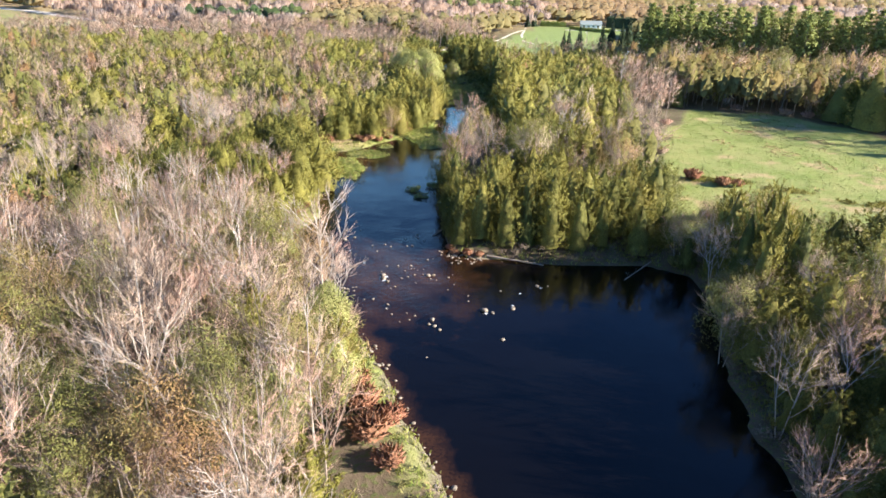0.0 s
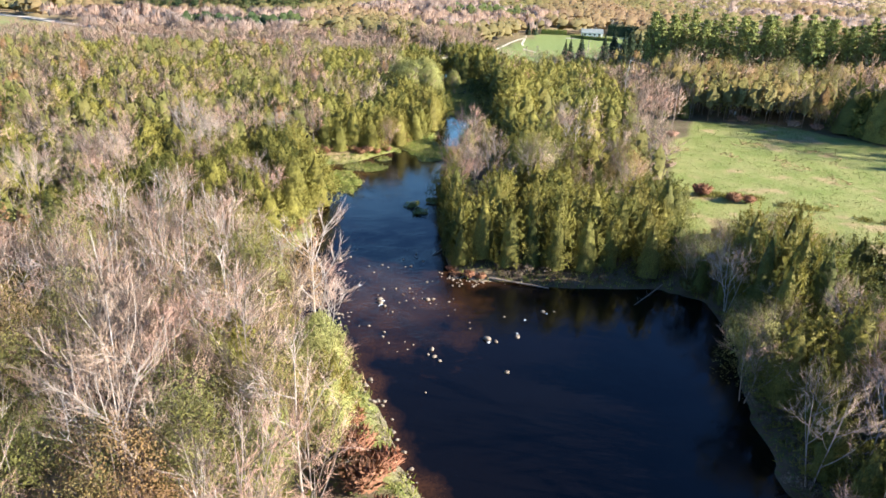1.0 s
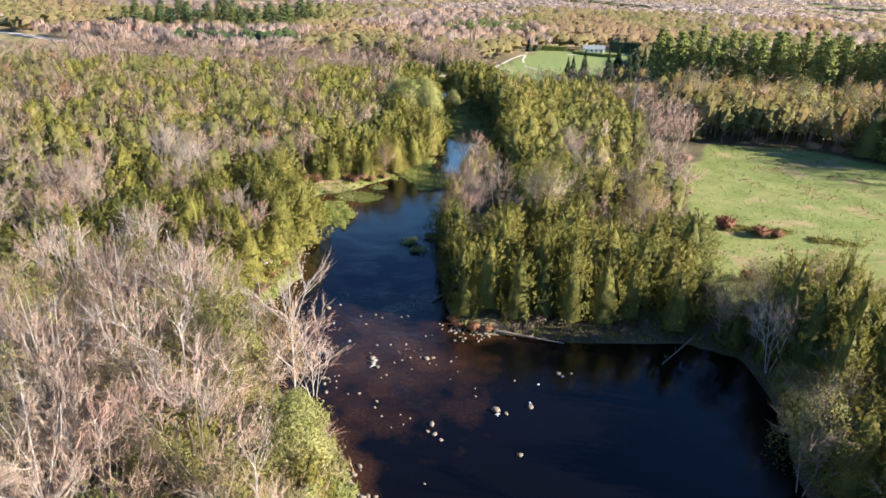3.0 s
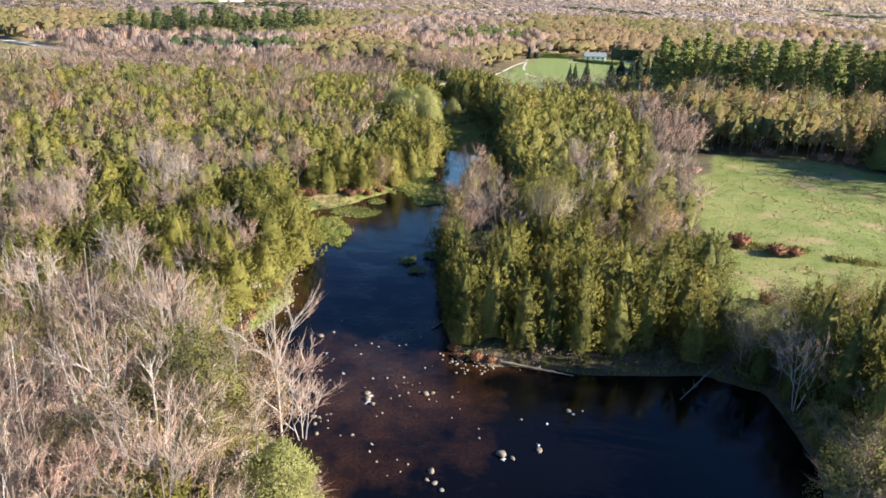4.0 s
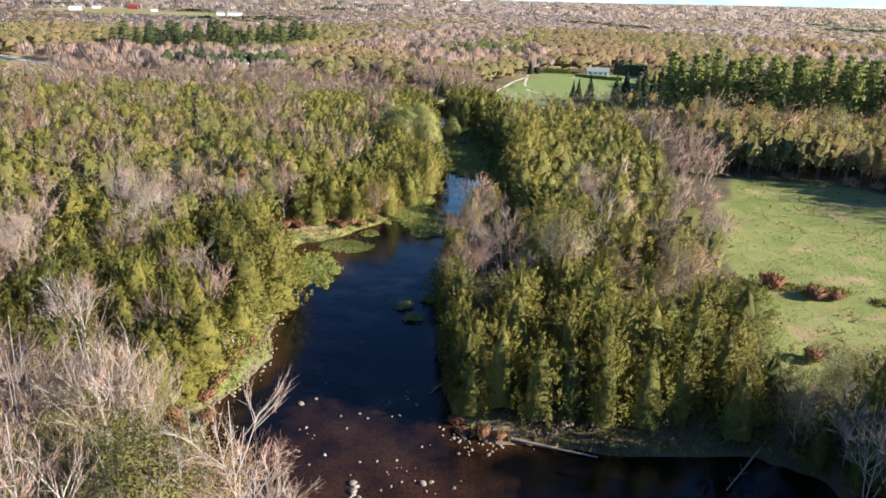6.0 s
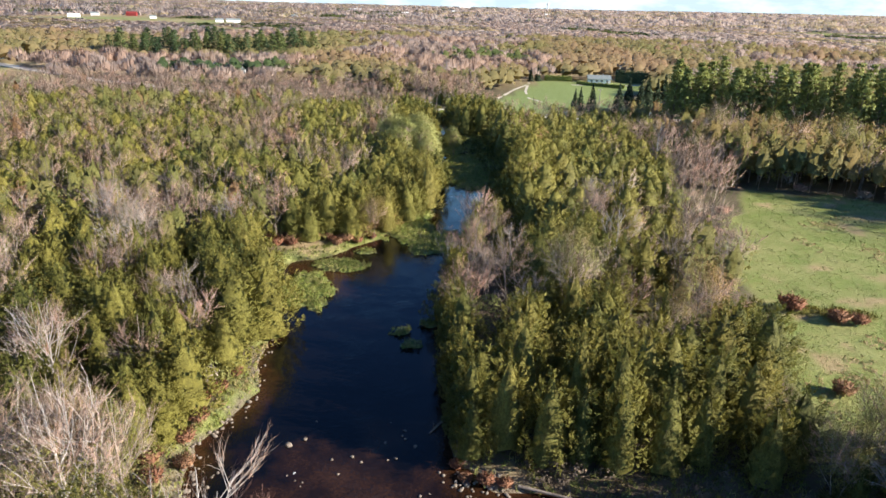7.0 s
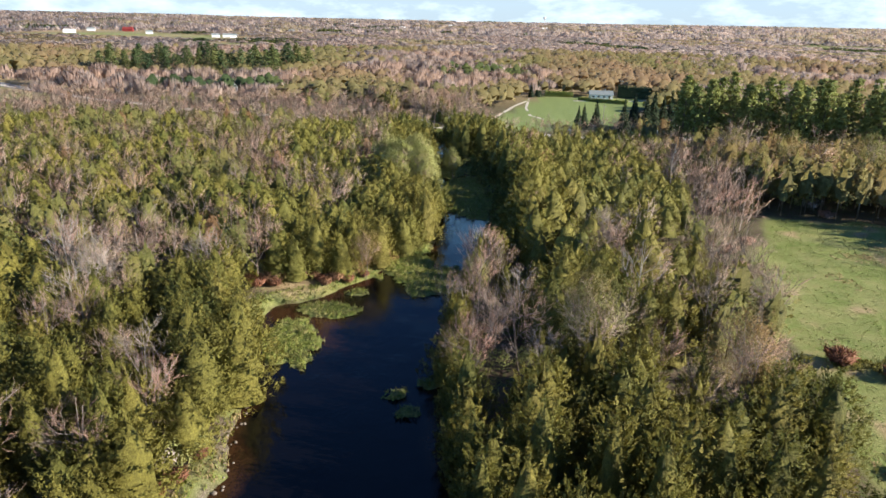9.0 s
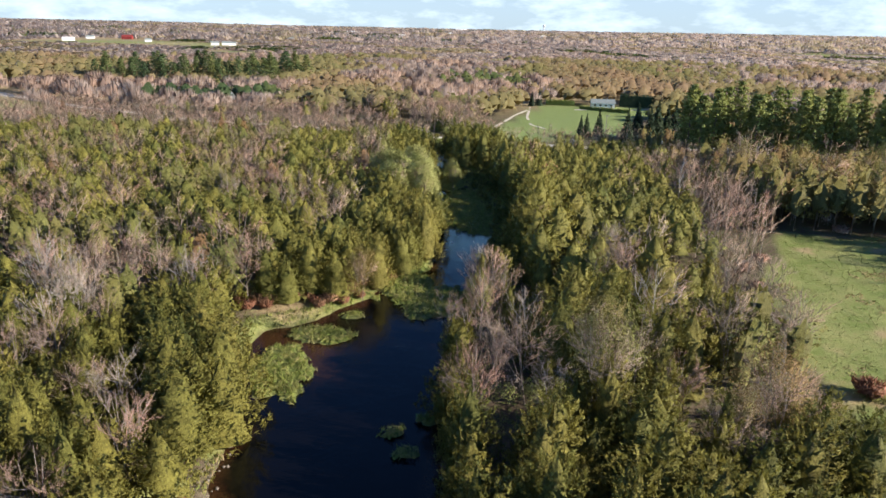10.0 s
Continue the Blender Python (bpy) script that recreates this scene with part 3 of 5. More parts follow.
def far_crown(seed, n, wide, tall, size, sides=7, rings=4, full=1.0):
    """A far tree's crown: an uneven mass with ragged clumps over it."""
    r = np.random.default_rng(seed)
    u = np.linspace(0.1, 1.0, rings)
    t = np.arange(sides) * 2 * math.pi / sides
    rad = wide * np.sqrt(np.sin(math.pi * (0.1 + 0.86 * u[:, None]))) * r.uniform(0.5, 0.86, (rings, sides)) * full
    v = np.stack([rad * np.cos(t), rad * np.sin(t), tall * (0.28 + 0.66 * u[:, None]) + r.normal(size=rad.shape) * tall * 0.04], -1).reshape(-1, 3)
    i, j = np.meshgrid(np.arange(rings - 1), np.arange(sides), indexing="ij")
    a, b = (i * sides + j).ravel(), (i * sides + (j + 1) % sides).ravel()
    body = v, np.concatenate([np.stack([a, b, b + sides], 1), np.stack([a, b + sides, a + sides], 1)])
    leaves = round_crown(seed + 1, n, 4, wide * 0.95, tall, size * 0.7, size)
    v, f = pile([body, leaves[:2]])
    return v, f, unit(np.concatenate([soft(body, tall * 0.4, 0.6, seed, 0.12), leaves[2]]) * 0.55 + [0, 0, 0.6])


def far_brush(seed, n, wide, tall, broad):
    """A leafless crown far off: a dome of rising twigs."""
    r = np.random.default_rng(seed)
    a, rho = r.uniform(0, 6.28, n), np.sqrt(r.uniform(0.02, 1.0, n))
    top = np.stack([np.cos(a) * rho * wide, np.sin(a) * rho * wide, tall * (0.52 + 0.46 * np.sqrt(1.01 - rho ** 2))], 1)
    low = top * [0.8, 0.8, 0.66]
    side = unit(np.cross(top - low, r.normal(size=(n, 3)) * [0.4, 0.2, 0.2] + [0, 1, 0])) * broad
    v = np.stack([low - side, low + side, top], 1).reshape(-1, 3)
    out = np.repeat(unit(top * [1 / wide, 1 / wide, 1.2 / tall] - [0, 0, 0.3]), 3, 0)
    return v, np.arange(3 * n).reshape(-1, 3), unit(out * 0.6 + [0, 0, 0.6] + r.normal(size=v.shape) * 0.08)


def part(name, data, material, parent, label=""):
    """Links (vertices, triangles) as one mesh object under a thing."""
    ob = new(name, mesh_of(name, data[0], data[1], [material], normals=data[2] if len(data) > 2 else None))
    ob.parent = parent
    return tagged(ob, label)


def thing(name, label, category, group="", at=(0, 0, 0)):
    ob = new(name)
    ob.empty_display_size = 0.2
    ob.location = at
    return tagged(ob, label, category, group)


def set_tree(kind, m):
    """Plants a tree thing of one kind: the first builds its parts, later ones copy it."""
    k = PLANTED.setdefault(kind, None)
    if k is None:
        name, label, category, group, bits = KINDS[kind]
        ob = thing(name, label, category, group)
        for pname, data, material in bits():
            part(pname, data, material, ob)
        ob.matrix_basis = m
        PLANTED[kind] = ob
        return ob
    keep, k.scale = k.scale.copy(), (1, 1, 1)
    made = copy_thing(k, m)
    k.scale = keep
    return made


PLANTED = {}
KINDS = {}


def cedar_bits(seed, h, w):
    t, c = cedar(seed, True, h, w)
    return [("trunk", t, DARK_BARK), ("crown", c, CEDAR)]


def bare_bits(seed, h, spread, stems, bark):
    t, w = bare(seed, True, h, spread, stems)
    return [("trunk", t, bark), ("crown", (*w, soft(w, h * 0.4)), TWIG)]


def needle_bits(made, mid, material):
    t, c = made
    return [("trunk", t, DARK_BARK), ("crown", c if len(c) > 2 else (*c, soft(c, mid, 0.4)), material)]


def leafy_bits(seed, h, spread, stems, leaves, leaf, material, wide=0.26):
    t, w = bare(seed, True, h, spread, stems)
    f = round_crown(seed, leaves // 12, 12, h * wide, h, 0.75 + wide, leaf)
    return [("trunk", t, GREY_BARK), ("branch", (*w, soft(w, h * 0.4)), TWIG), ("crown", f, material)]


for i, (h, w) in enumerate([(11.5, 2.8), (10.5, 3.2), (12.5, 2.7), (9.5, 2.9), (12, 3.2)]):
    KINDS["cedar%d" % i] = ("cedar_tree", "dense olive-green white cedar standing among the forest", "tree", "cedars along the river", lambda i=i, h=h, w=w: cedar_bits(11 + i, h, w))
for i, (h, s, n) in enumerate([(16, 0.45, 1), (15, 0.5, 2), (17, 0.4, 3), (13, 0.6, 1), (14, 0.55, 2)]):
    KINDS["bare%d" % i] = ("bare_tree", "leafless pale-barked tree with pinkish-grey twigs", "tree", "bare trees along the river", lambda i=i, h=h, s=s, n=n: bare_bits(31 + i, h, s, n, BARK if i in (0, 2) else GREY_BARK))
for i, (h, s, n) in enumerate([(14, 0.5, 1), (12, 0.6, 2), (15, 0.5, 2)]):
    KINDS["leafy%d" % i] = ("budding_tree", "broad tree with sparse yellow-green spring leaves", "tree", "budding trees", lambda i=i, h=h, s=s, n=n: leafy_bits(51 + i, h, s, n, 5000, 0.17, YOUNG))
for i in range(3):
    KINDS["fir%d" % i] = ("pine_tree", "dark blue-green conifer in a far stand", "tree", "far conifers", lambda i=i: needle_bits(pine(71 + i), 9.0, DARK_PINE))
for i in range(3):
    KINDS["pine%d" % i] = ("pine_tree", "tall dark green pine with a bare lower trunk", "tree", "pine row", lambda i=i: needle_bits(pine(71 + i), 9.0, PINE))
for i in range(2):
    KINDS["spruce%d" % i] = ("spruce_tree", "dark conical spruce beside the lawn", "tree", "spruces", lambda i=i: needle_bits(spruce(81 + i), 3.0, SPRUCE))
KINDS["willow0"] = ("willow_tree", "large round willow in pale yellow-green leaf", "tree", "willows", lambda: leafy_bits(91, 14, 0.7, 3, 9600, 0.34, WILLOW, 0.4))


def forest_mix(x, y):
    """The odds of cedar, bare and budding trees, and the trees' height, at each place; closeness 0 means no wood."""
    d = water_depth(x, y)
    left = x < np.interp(y, [0, 50, 100, 200, 300, 372, 430], [15, 15, 0, 0, 0, -12, -50])
    n = value_noise(x, y, 24, 51) * 0.65 + value_noise(x, y, 9, 52) * 0.35
    c, b = np.zeros(x.shape), np.zeros(x.shape)
    hgt = np.full(x.shape, 12.5)
    # left bank
    c = np.where(left, np.interp(y, [40, 95, 112, 140, 330, 350], [0.14, 0.18, 0.42, 0.72, 0.74, 0.04]), c)
    b = np.where(left, np.interp(y, [40, 95, 112, 140, 330, 350], [0.36, 0.36, 0.28, 0.14, 0.14, 0.90]), b)
    deep = left & (x < np.interp(y, [110, 230, 345], [-36, -40, -60])) & (y > 105) & (y < 345)
    c, b = np.where(deep, 0.32, c), np.where(deep, 0.34, b)
    edge = left & (d > -16) & (y > 112) & (y < 330)
    c, b = np.where(edge, 0.9, c), np.where(edge, 0.07, b)
    # right bank: the near wood, the point, the bare belt, the upper cedars, the fringe by the meadow
    right = ~left
    c = np.where(right, np.interp(y, [60, 95, 104, 132, 142, 190, 205, 320, 335], [0.9, 0.9, 0.86, 0.84, 0.56, 0.56, 0.93, 0.93, 0.15]), c)
    b = np.where(right, np.interp(y, [60, 95, 104, 132, 142, 190, 205, 320, 335], [0.07, 0.07, 0.09, 0.1, 0.24, 0.24, 0.05, 0.05, 0.75]), b)
    brink = right & (y < 101) & (x < 51)
    c, b = np.where(brink, 0.55, c), np.where(brink, 0.32, b)
    fringe = right & (y > 150) & (y < 300) & (x > np.interp(y, [150, 180, 230, 300], [44, 48, 62, 62])) & (x < np.interp(y, [150, 230, 300], [60, 86, 80]))
    c, b = np.where(fringe, 0.25, c), np.where(fringe, 0.66, b)
    north = right & (y > 222) & (x > np.interp(y, [222, 300], [84, 80]))
    c, b = np.where(north, 0.14, c), np.where(north, 0.2, b)
    hgt = np.where(north, 16.5, hgt)
    hgt = np.where(right & (y < 102), 13, hgt)
    hgt = np.where(right & (x > 64) & (y < 96), 14, hgt)
    hgt = np.where(right & (x > 124) & (y > 140) & (y < 222), 21, hgt)
    east = right & (x > 118) & (y > 140) & (y < 226)
    c, b = np.where(east, 0.2, c), np.where(east, 0.5, b)
    hgt = np.where(right & (x < 26) & (y > 200) & (y < 330), 16.5, hgt)
    # unseen wood on the right, set tall so that it shades the near bank
    hgt = np.where(right & (x > 50) & (y < 62), 18, hgt)
    shift = (n - 0.5) * 1.3
    c = np.clip(c + shift * np.where((c > 0.2) & (c < 0.88), 1, np.where(north, 0.02, 0.25)), 0, 1)
    b = np.clip(np.where(c + b > 1, 1 - c, b), 0, 1)
    rest = 1 - c - b
    b = np.where(~north & ~deep & (y > 115), b + rest * 0.6, b)
    close = (d < 0.1) & (inside(FIELD, x, y) < np.where(y < 222, -4.0, -1.5)) & (inside(LAWN, x, y) < -2)
    for poly in FAR_FIELDS:
        close &= inside(poly, x, y) < 0
    hgt = np.where(left & (y > 345), 10, hgt)
    hgt = np.where(right & (y > 285) & (x > 20), 9.5, hgt)
    close &= ~(right & (y > 350) & (x > 16) & (x < 128))
    hgt = np.where((y < 100) & left, 14.5, hgt)
    close &= ~(left & (y < 80) & (d > -11)) & ~(left & (y < 135) & (d > -2.0))
    close &= ~(right & (y < 107.5) & (y > 101) & (x < 41.5)) & ~(right & (y < 107.5) & (d > -1.5)) & ~(right & (y > 196) & (y < 300) & (x < np.interp(y, [196, 201, 225, 245, 279, 305, 351], [11, 15, 19.5, 19.5, 18.5, 14.5, 3])))
    close &= ~((y > 160) & (y < 182) & left & (d > -6) & (x > -42))
    hgt = np.where(right & (x < 14) & (y > 140) & (y < 198), 8.5, hgt)
    return c, b, hgt, close


def seen(x, y):
    """The wedge of country that the flight looks over, with a margin for shadows."""
    # the x > 40 block is out of view, planted for its shade
    return ((y > 26) & (x > -30 - 0.60 * y) & (x < 48 + 0.62 * y)) | ((x > 40) & (x < 120) & (y > -45) & (y <= 60)) | ((x > -75) & (x < 0) & (y > -30) & (y <= 40))


step = 4.8
sx, sy = np.meshgrid(np.arange(-330, 330, step), np.arange(-45, 440, step * 0.87))
sx = sx + (np.arange(sx.shape[0]) % 2)[:, None] * step / 2
sx, sy = (sx + rng.uniform(-1.4, 1.4, sx.shape)).ravel(), (sy + rng.uniform(-1.4, 1.4, sy.shape)).ravel()
keep = seen(sx, sy)
sx, sy = sx[keep], sy[keep]
pc, pb, ph, ok = forest_mix(sx, sy)
roll = np.clip(0.5 + (0.72 * value_noise(sx, sy, 13, 91) + 0.28 * value_noise(sx, sy, 6, 92) - 0.5) * np.where(sx < 0, 1.5, 0.9) + np.where(sx < 0, 0.22, 0.4) * rng.uniform(-1, 1, len(sx)), 0, 1)
sort = np.where(roll < pc, 0, np.where(roll < pc + pb, 1, 2))
ok &= (sort > 0) | (rng.uniform(size=len(sx)) < np.where((sx > 0) & (sy < 200) & (sy > 100), 0.6, 1.0))
ok &= (sort == 0) | (rng.uniform(size=len(sx)) < np.where(sy < 110, 0.9, np.where((sx > 82) & (sy > 222) & (sy < 300), 0.95, np.where((sx > 118) & (sy > 140), 0.9, np.where((sx > 0) & (sx < 60) & (sy < 200), 0.8, 0.72)))))
road = inside([(-400, 545), (-250, 478), (-150, 420), (-20, 378), (-10, 371), (60, 352), (60, 344), (-12, 363), (-22, 370), (-152, 412), (-252, 468), (-400, 530)], sx, sy) > -2
ok &= ~road

# single trees that stand out: x, y, height
STAND = {
    "bare": [(-25.5, 50, 20), (-18, 93.5, 10.5), (-15.5, 89, 9.5), (-47, 93, 15), (42.8, 79.6, 10), (48.6, 76, 13.5), (37.5, 59, 14), (43, 96, 11.5), (47.9, 66.8, 12), (51, 72, 13), (45, 62, 13), (53, 84, 12), (47.5, 88, 9), (43.8, 101.6, 10.5), (-37.2, 118.4, 12), (-38.5, 139.6, 10.5), (-42.6, 138.6, 10.5), (-48, 119, 14), (5.5, 165, 16.4), (10.8, 147, 14.5),
             (30.3, 160, 16), (30.8, 132, 9.8), (-40.6, 171, 13.4), (-34, 177, 13.6), (-34, 130, 12.2), (-45, 116, 15.4), (-74, 121, 16.8), (31.8, 192, 12.9), (22, 210, 10.8), (34, 45, 13)],
    "cedar": [(46, 98.5, 16), (50, 96, 17), (45.5, 92, 15), (49.5, 91, 16.5), (54, 94, 13), (53, 100, 16), (47.5, 104, 14), (45, 84.5, 14.5), (51, 87, 16), (56, 89, 12), (55, 81, 12), (9.5, 119.5, 13.3), (16, 117, 13.2), (20, 114, 13.5), (7, 112, 12.6), (29.5, 131.5, 9), (18.8, 138.4, 12.5), (31, 134.4, 11), (-36, 123, 12.9), (-44, 129.6, 13.5), (-11, 66, 10),
              (11.5, 110, 11.5), (15, 110, 10), (19, 109, 11), (24, 109, 11), (28, 109.5, 10), (39.5, 60, 9), (41, 64.5, 10), (40, 55, 9), (42.5, 70, 10), (3.2, 115, 10.5), (34, 107, 10), (2.6, 121, 11), (2.4, 127, 10), (2.5, 133, 11.5)],
    "leafy": [(-15.5, 58.7, 13.5), (-16.5, 61.5, 12), (-13.5, 61, 10), (-21, 57, 11), (-24, 66, 12), (-31, 74, 13), (-38, 66, 14), (-22, 78, 10), (-12.5, 72, 8), (-49.3, 88, 17.5), (36.8, 74, 12), (42, 86.8, 7), (42.2, 80.6, 8.2), (56.8, 111.4, 10.4), (43.3, 108.9, 7), (20.8, 152.4, 12.7), (110, 276, 15), (103, 244, 16), (87, 266, 17), (92, 240, 15), (97, 252, 16), (111, 236, 14), (118, 246, 16), (126, 234, 15), (134, 242, 17), (142, 230, 15), (150, 240, 16), (107, 256, 15), (124, 258, 17), (140, 256, 16), (158, 228, 16), (133, 222, 9), (120, 224, 8), (88, 250, 14), (40, 104, 9), (52, 104, 13), (47, 109, 8), (51, 110.5, 9), (61, 108, 9), (49.5, 114.5, 7.5), (57, 106, 10), (66, 106, 9)],
}
for rows in STAND.values():
    for x, y, h in rows:
        ok &= np.hypot(sx - x, sy - y) > 2.6
WILLOWS = [(-5.5, 240, 0.72), (-7, 249, 0.85), (-13, 246, 0.8), (-12, 256, 0.88), (-7, 259, 0.8), (-8, 268, 0.85), (-17, 262, 0.85), (3, 270, 0.5), (2, 282, 0.45), (-11.5, 62, 0.58), (-13.5, 69, 0.62), (-15, 76, 0.56), (-17, 56, 0.66)]
for x, y, s in WILLOWS:
    ok &= np.hypot(sx - x, sy - y) > 6.0 * s
sx, sy, sort, ph = sx[ok], sy[ok], sort[ok], ph[ok]
sz = ground_height(sx, sy)
east = (sx > 0) & (sy < 200)
wild = np.where(east, rng.uniform(0.6, 1.22, len(sx)), rng.uniform(0.82, 1.1, len(sx)))
# pines by the far corner of the meadow stand in a row of their own
free = inside([(88, 283), (120, 268), (200, 268), (230, 300), (220, 345), (92, 345)], sx, sy) < 0
sx, sy, sort, ph, sz, wild = (a[free] for a in (sx, sy, sort, ph, sz, wild))

HEIGHTS = {"cedar": [11.5, 10.5, 12.5, 9.5, 12], "bare": [16, 15, 17, 13, 14], "leafy": [14, 12, 15]}


def upright(x, y, z, turn, s, t=None):
    return Matrix.LocRotScale((x, y, z), Euler((0, 0, turn)), (s, s, t or s))


woods = {"cedar": [], "bare": [], "leafy": []}
for kind, rows in STAND.items():
    for i, (x, y, h) in enumerate(rows):
        j = i % len(HEIGHTS[kind])
        s = h / HEIGHTS[kind][j]
        set_tree("%s%d" % (kind, j), upright(x, y, float(ground_height(np.array([x]), np.array([y]))[0]), i * 1.7, (s + 1) / 2, s))
nearness = np.hypot(sx * 1.1, sy - 95) - 45 * (water_depth(sx, sy) > -8)
for k, kind in enumerate(("cedar", "bare", "leafy")):
    who = np.where(sort == k)[0]
    who = who[np.argsort(nearness[who])]
    limit = {"cedar": 265, "bare": 175, "leafy": 52}[kind]
    for n, i in enumerate(who):
        j = int(rng.integers(0, len(HEIGHTS[kind])))
        s = ph[i] / 13.0 * wild[i] * (1.0 if kind != "leafy" else 0.9)
        fat = (1.36 if sx[i] > 0 and sy[i] < 200 else 1.34) if kind == "cedar" else 1.0
        if n < limit:
            set_tree("%s%d" % (kind, j), upright(sx[i], sy[i], sz[i], rng.uniform(0, 6.28), s * fat * rng.uniform(0.9, 1.15), s))
        else:
            woods[kind].append((sx[i], sy[i], sz[i], rng.uniform(0, 6.28), s * fat * rng.uniform(0.95, 1.2), s, rng.uniform() if k < 2 else rng.uniform(0.5, 0.98) if sy[i] > 222 and sx[i] > 70 else rng.uniform(0.0, 0.7)))


def wood_mesh(name, variants, spots, materials):
    """Joins many trees: variants are lists of (vertices, triangles), one for each material."""
    v, f, slot, tint, turned, base = [], [], [], [], [], 0
    spots = np.array(spots)
    pick = np.arange(len(spots)) % len(variants)
    for k, bits in enumerate(variants):
        s = spots[pick == k]
        if not len(s):
            continue
        co, si = np.cos(s[:, 3])[:, None], np.sin(s[:, 3])[:, None]
        for m, bit in enumerate(bits):
            a, b = bit[:2]
            x = (a[None, :, 0] * co - a[None, :, 1] * si) * s[:, 4:5] + s[:, 0:1]
            y = (a[None, :, 0] * si + a[None, :, 1] * co) * s[:, 4:5] + s[:, 1:2]
            z = a[None, :, 2] * s[:, 5:6] + s[:, 2:3]
            v.append(np.stack([x, y, z], -1).reshape(-1, 3))
            n = bit[2] if len(bit) > 2 else soft((a, b), a[:, 2].max() * 0.35, 0.4, m, 0.18)
            turned.append(np.stack([n[None, :, 0] * co - n[None, :, 1] * si, n[None, :, 0] * si + n[None, :, 1] * co, n[None, :, 2] + 0 * co], -1).reshape(-1, 3))
            f.append((b[None] + (np.arange(len(s)) * len(a))[:, None, None] + base).reshape(-1, 3))
            slot.append(np.full(len(s) * len(b), m))
            tint.append(np.repeat(s[:, 6], len(a)))
            base += len(s) * len(a)
    return mesh_of(name, np.concatenate(v), np.concatenate(f), materials, np.concatenate(slot), normals=np.concatenate(turned), tint=np.concatenate(tint))


def low_cedar(seed, h, w, low):
    t, c = cedar(seed, False, h, w, low)
    return [tube((0, 0, -0.4), (0, 0, h * 0.2), 0.16, 0.12, 3), c]


def low_bare(seed, h, s, n, leaves=0):
    t, w = bare(seed, False, h, s, n)
    wood = pile([tube((0, 0, -0.4), (0, 0, h * 0.6), 0.13, 0.05, 3)])
    return [wood, far_crown(seed, leaves // 3, h * 0.27, h, 0.62, 6, 4, 0.62)] if leaves else [t, w]


spots = np.array(woods["cedar"])
rim = (water_depth(spots[:, 0], spots[:, 1]) > -13) | (inside(FIELD, spots[:, 0], spots[:, 1]) > -13)
for name, label, who, low in [("cedar_wood_edge", "olive-green cedars along the river banks and meadow", rim, 0.05), ("cedar_wood", "thick olive-green cedar woods on both sides of the river", ~rim, 0.36)]:
    tagged(new(name, wood_mesh(name, [low_cedar(111 + i, 10.2 + 0.4 * i, 2.5 + 0.17 * i, low) for i in range(5)], spots[who], [DARK_BARK, CEDAR])), label, "woods", kind="stuff")
tagged(new("bare_wood", wood_mesh("bare_wood", [low_bare(131 + i, 14, 0.5, 1) for i in range(4)], woods["bare"], [GREY_BARK, TWIG])),
       "leafless pinkish-grey trees among the cedars", "woods", kind="stuff")
tagged(new("budding_wood", wood_mesh("budding_wood", [low_bare(151 + i, 13, 0.55, 1, 170) for i in range(4)], woods["leafy"], [GREY_BARK, YOUNG])),
       "budding yellow-green and orange trees round the meadow", "woods", kind="stuff")

# young cedars that crowd the water's edge of the point
for i, ((ax, ay), (bx, by)) in enumerate(zip(RIVER_RIGHT[9:28], RIVER_RIGHT[10:29])):
    far = math.hypot(bx - ax, by - ay)
    for j in range(int(far / 2.6)):
        t = (j + rng.uniform(0.1, 0.9)) / max(1, int(far / 2.6))
        x, y = ax + (bx - ax) * t - (by - ay) / far * rng.uniform(0.7, 2.0), ay + (by - ay) * t + (bx - ax) / far * rng.uniform(0.7, 2.0)
        if float(water_depth(np.array([x]), np.array([y]))[0]) > -0.3 or (x < 9 and y < 109) or (y < 110 and x < 40):
            continue
        k = int(rng.integers(0, 5))
        s = (rng.uniform(4.5, 8.5) if y > 102 else rng.uniform(2.5, 5)) / HEIGHTS["cedar"][k]
        set_tree("cedar%d" % k, upright(x, y, float(ground_height(np.array([x]), np.array([y]))[0]), rng.uniform(0, 6.28), s * 1.15, s))

# pines, spruces, willows
for i in range(66):
    x, y = 94 + (i % 22) * 5.8 + rng.uniform(-2.5, 2.5), 316 - (i % 22) * 1.8 + (i // 22) * 9 + rng.uniform(-3, 3)
    s = rng.uniform(0.86, 1.06)
    set_tree("pine%d" % (i % 3), upright(x, y, float(ground_height(np.array([x]), np.array([y]))[0]), i, s, s))
for i in range(62):
    x, y = (-250 + (i * i * 7 % 130) + rng.uniform(-9, 9), 590 + rng.uniform(-34, 34)) if i < 50 else (-148 + (i - 50) * 3.4 + rng.uniform(-3, 3), 628 + rng.uniform(-10, 10))
    s = rng.uniform(0.5, 0.95)
    set_tree("fir%d" % (i % 3), upright(x, y, 1.0, i, s * 1.3, s))
for i, (x, y, s) in enumerate([(62, 374, 0.78), (65, 376, 0.82), (71, 378, 0.98), (81, 367, 1.1), (86, 369, 1.25), (91, 367, 1.15), (95, 370, 1.35), (100, 372, 1.2), (104, 374, 1.35), (109, 376, 1.3), (114, 380, 1.3), (118, 386, 1.3), (88, 376, 1.2), (98, 379, 1.2), (123, 380, 1.3),
                               (56, 500, 0.7), (61, 503, 0.8)]):
    set_tree("spruce%d" % (i % 2), upright(x, y, 1.0, i, s))
for x, y, s in WILLOWS:
    set_tree("willow0", upright(x, y, 0.4, x * 2 + y, s * 0.9, s * 1.12))


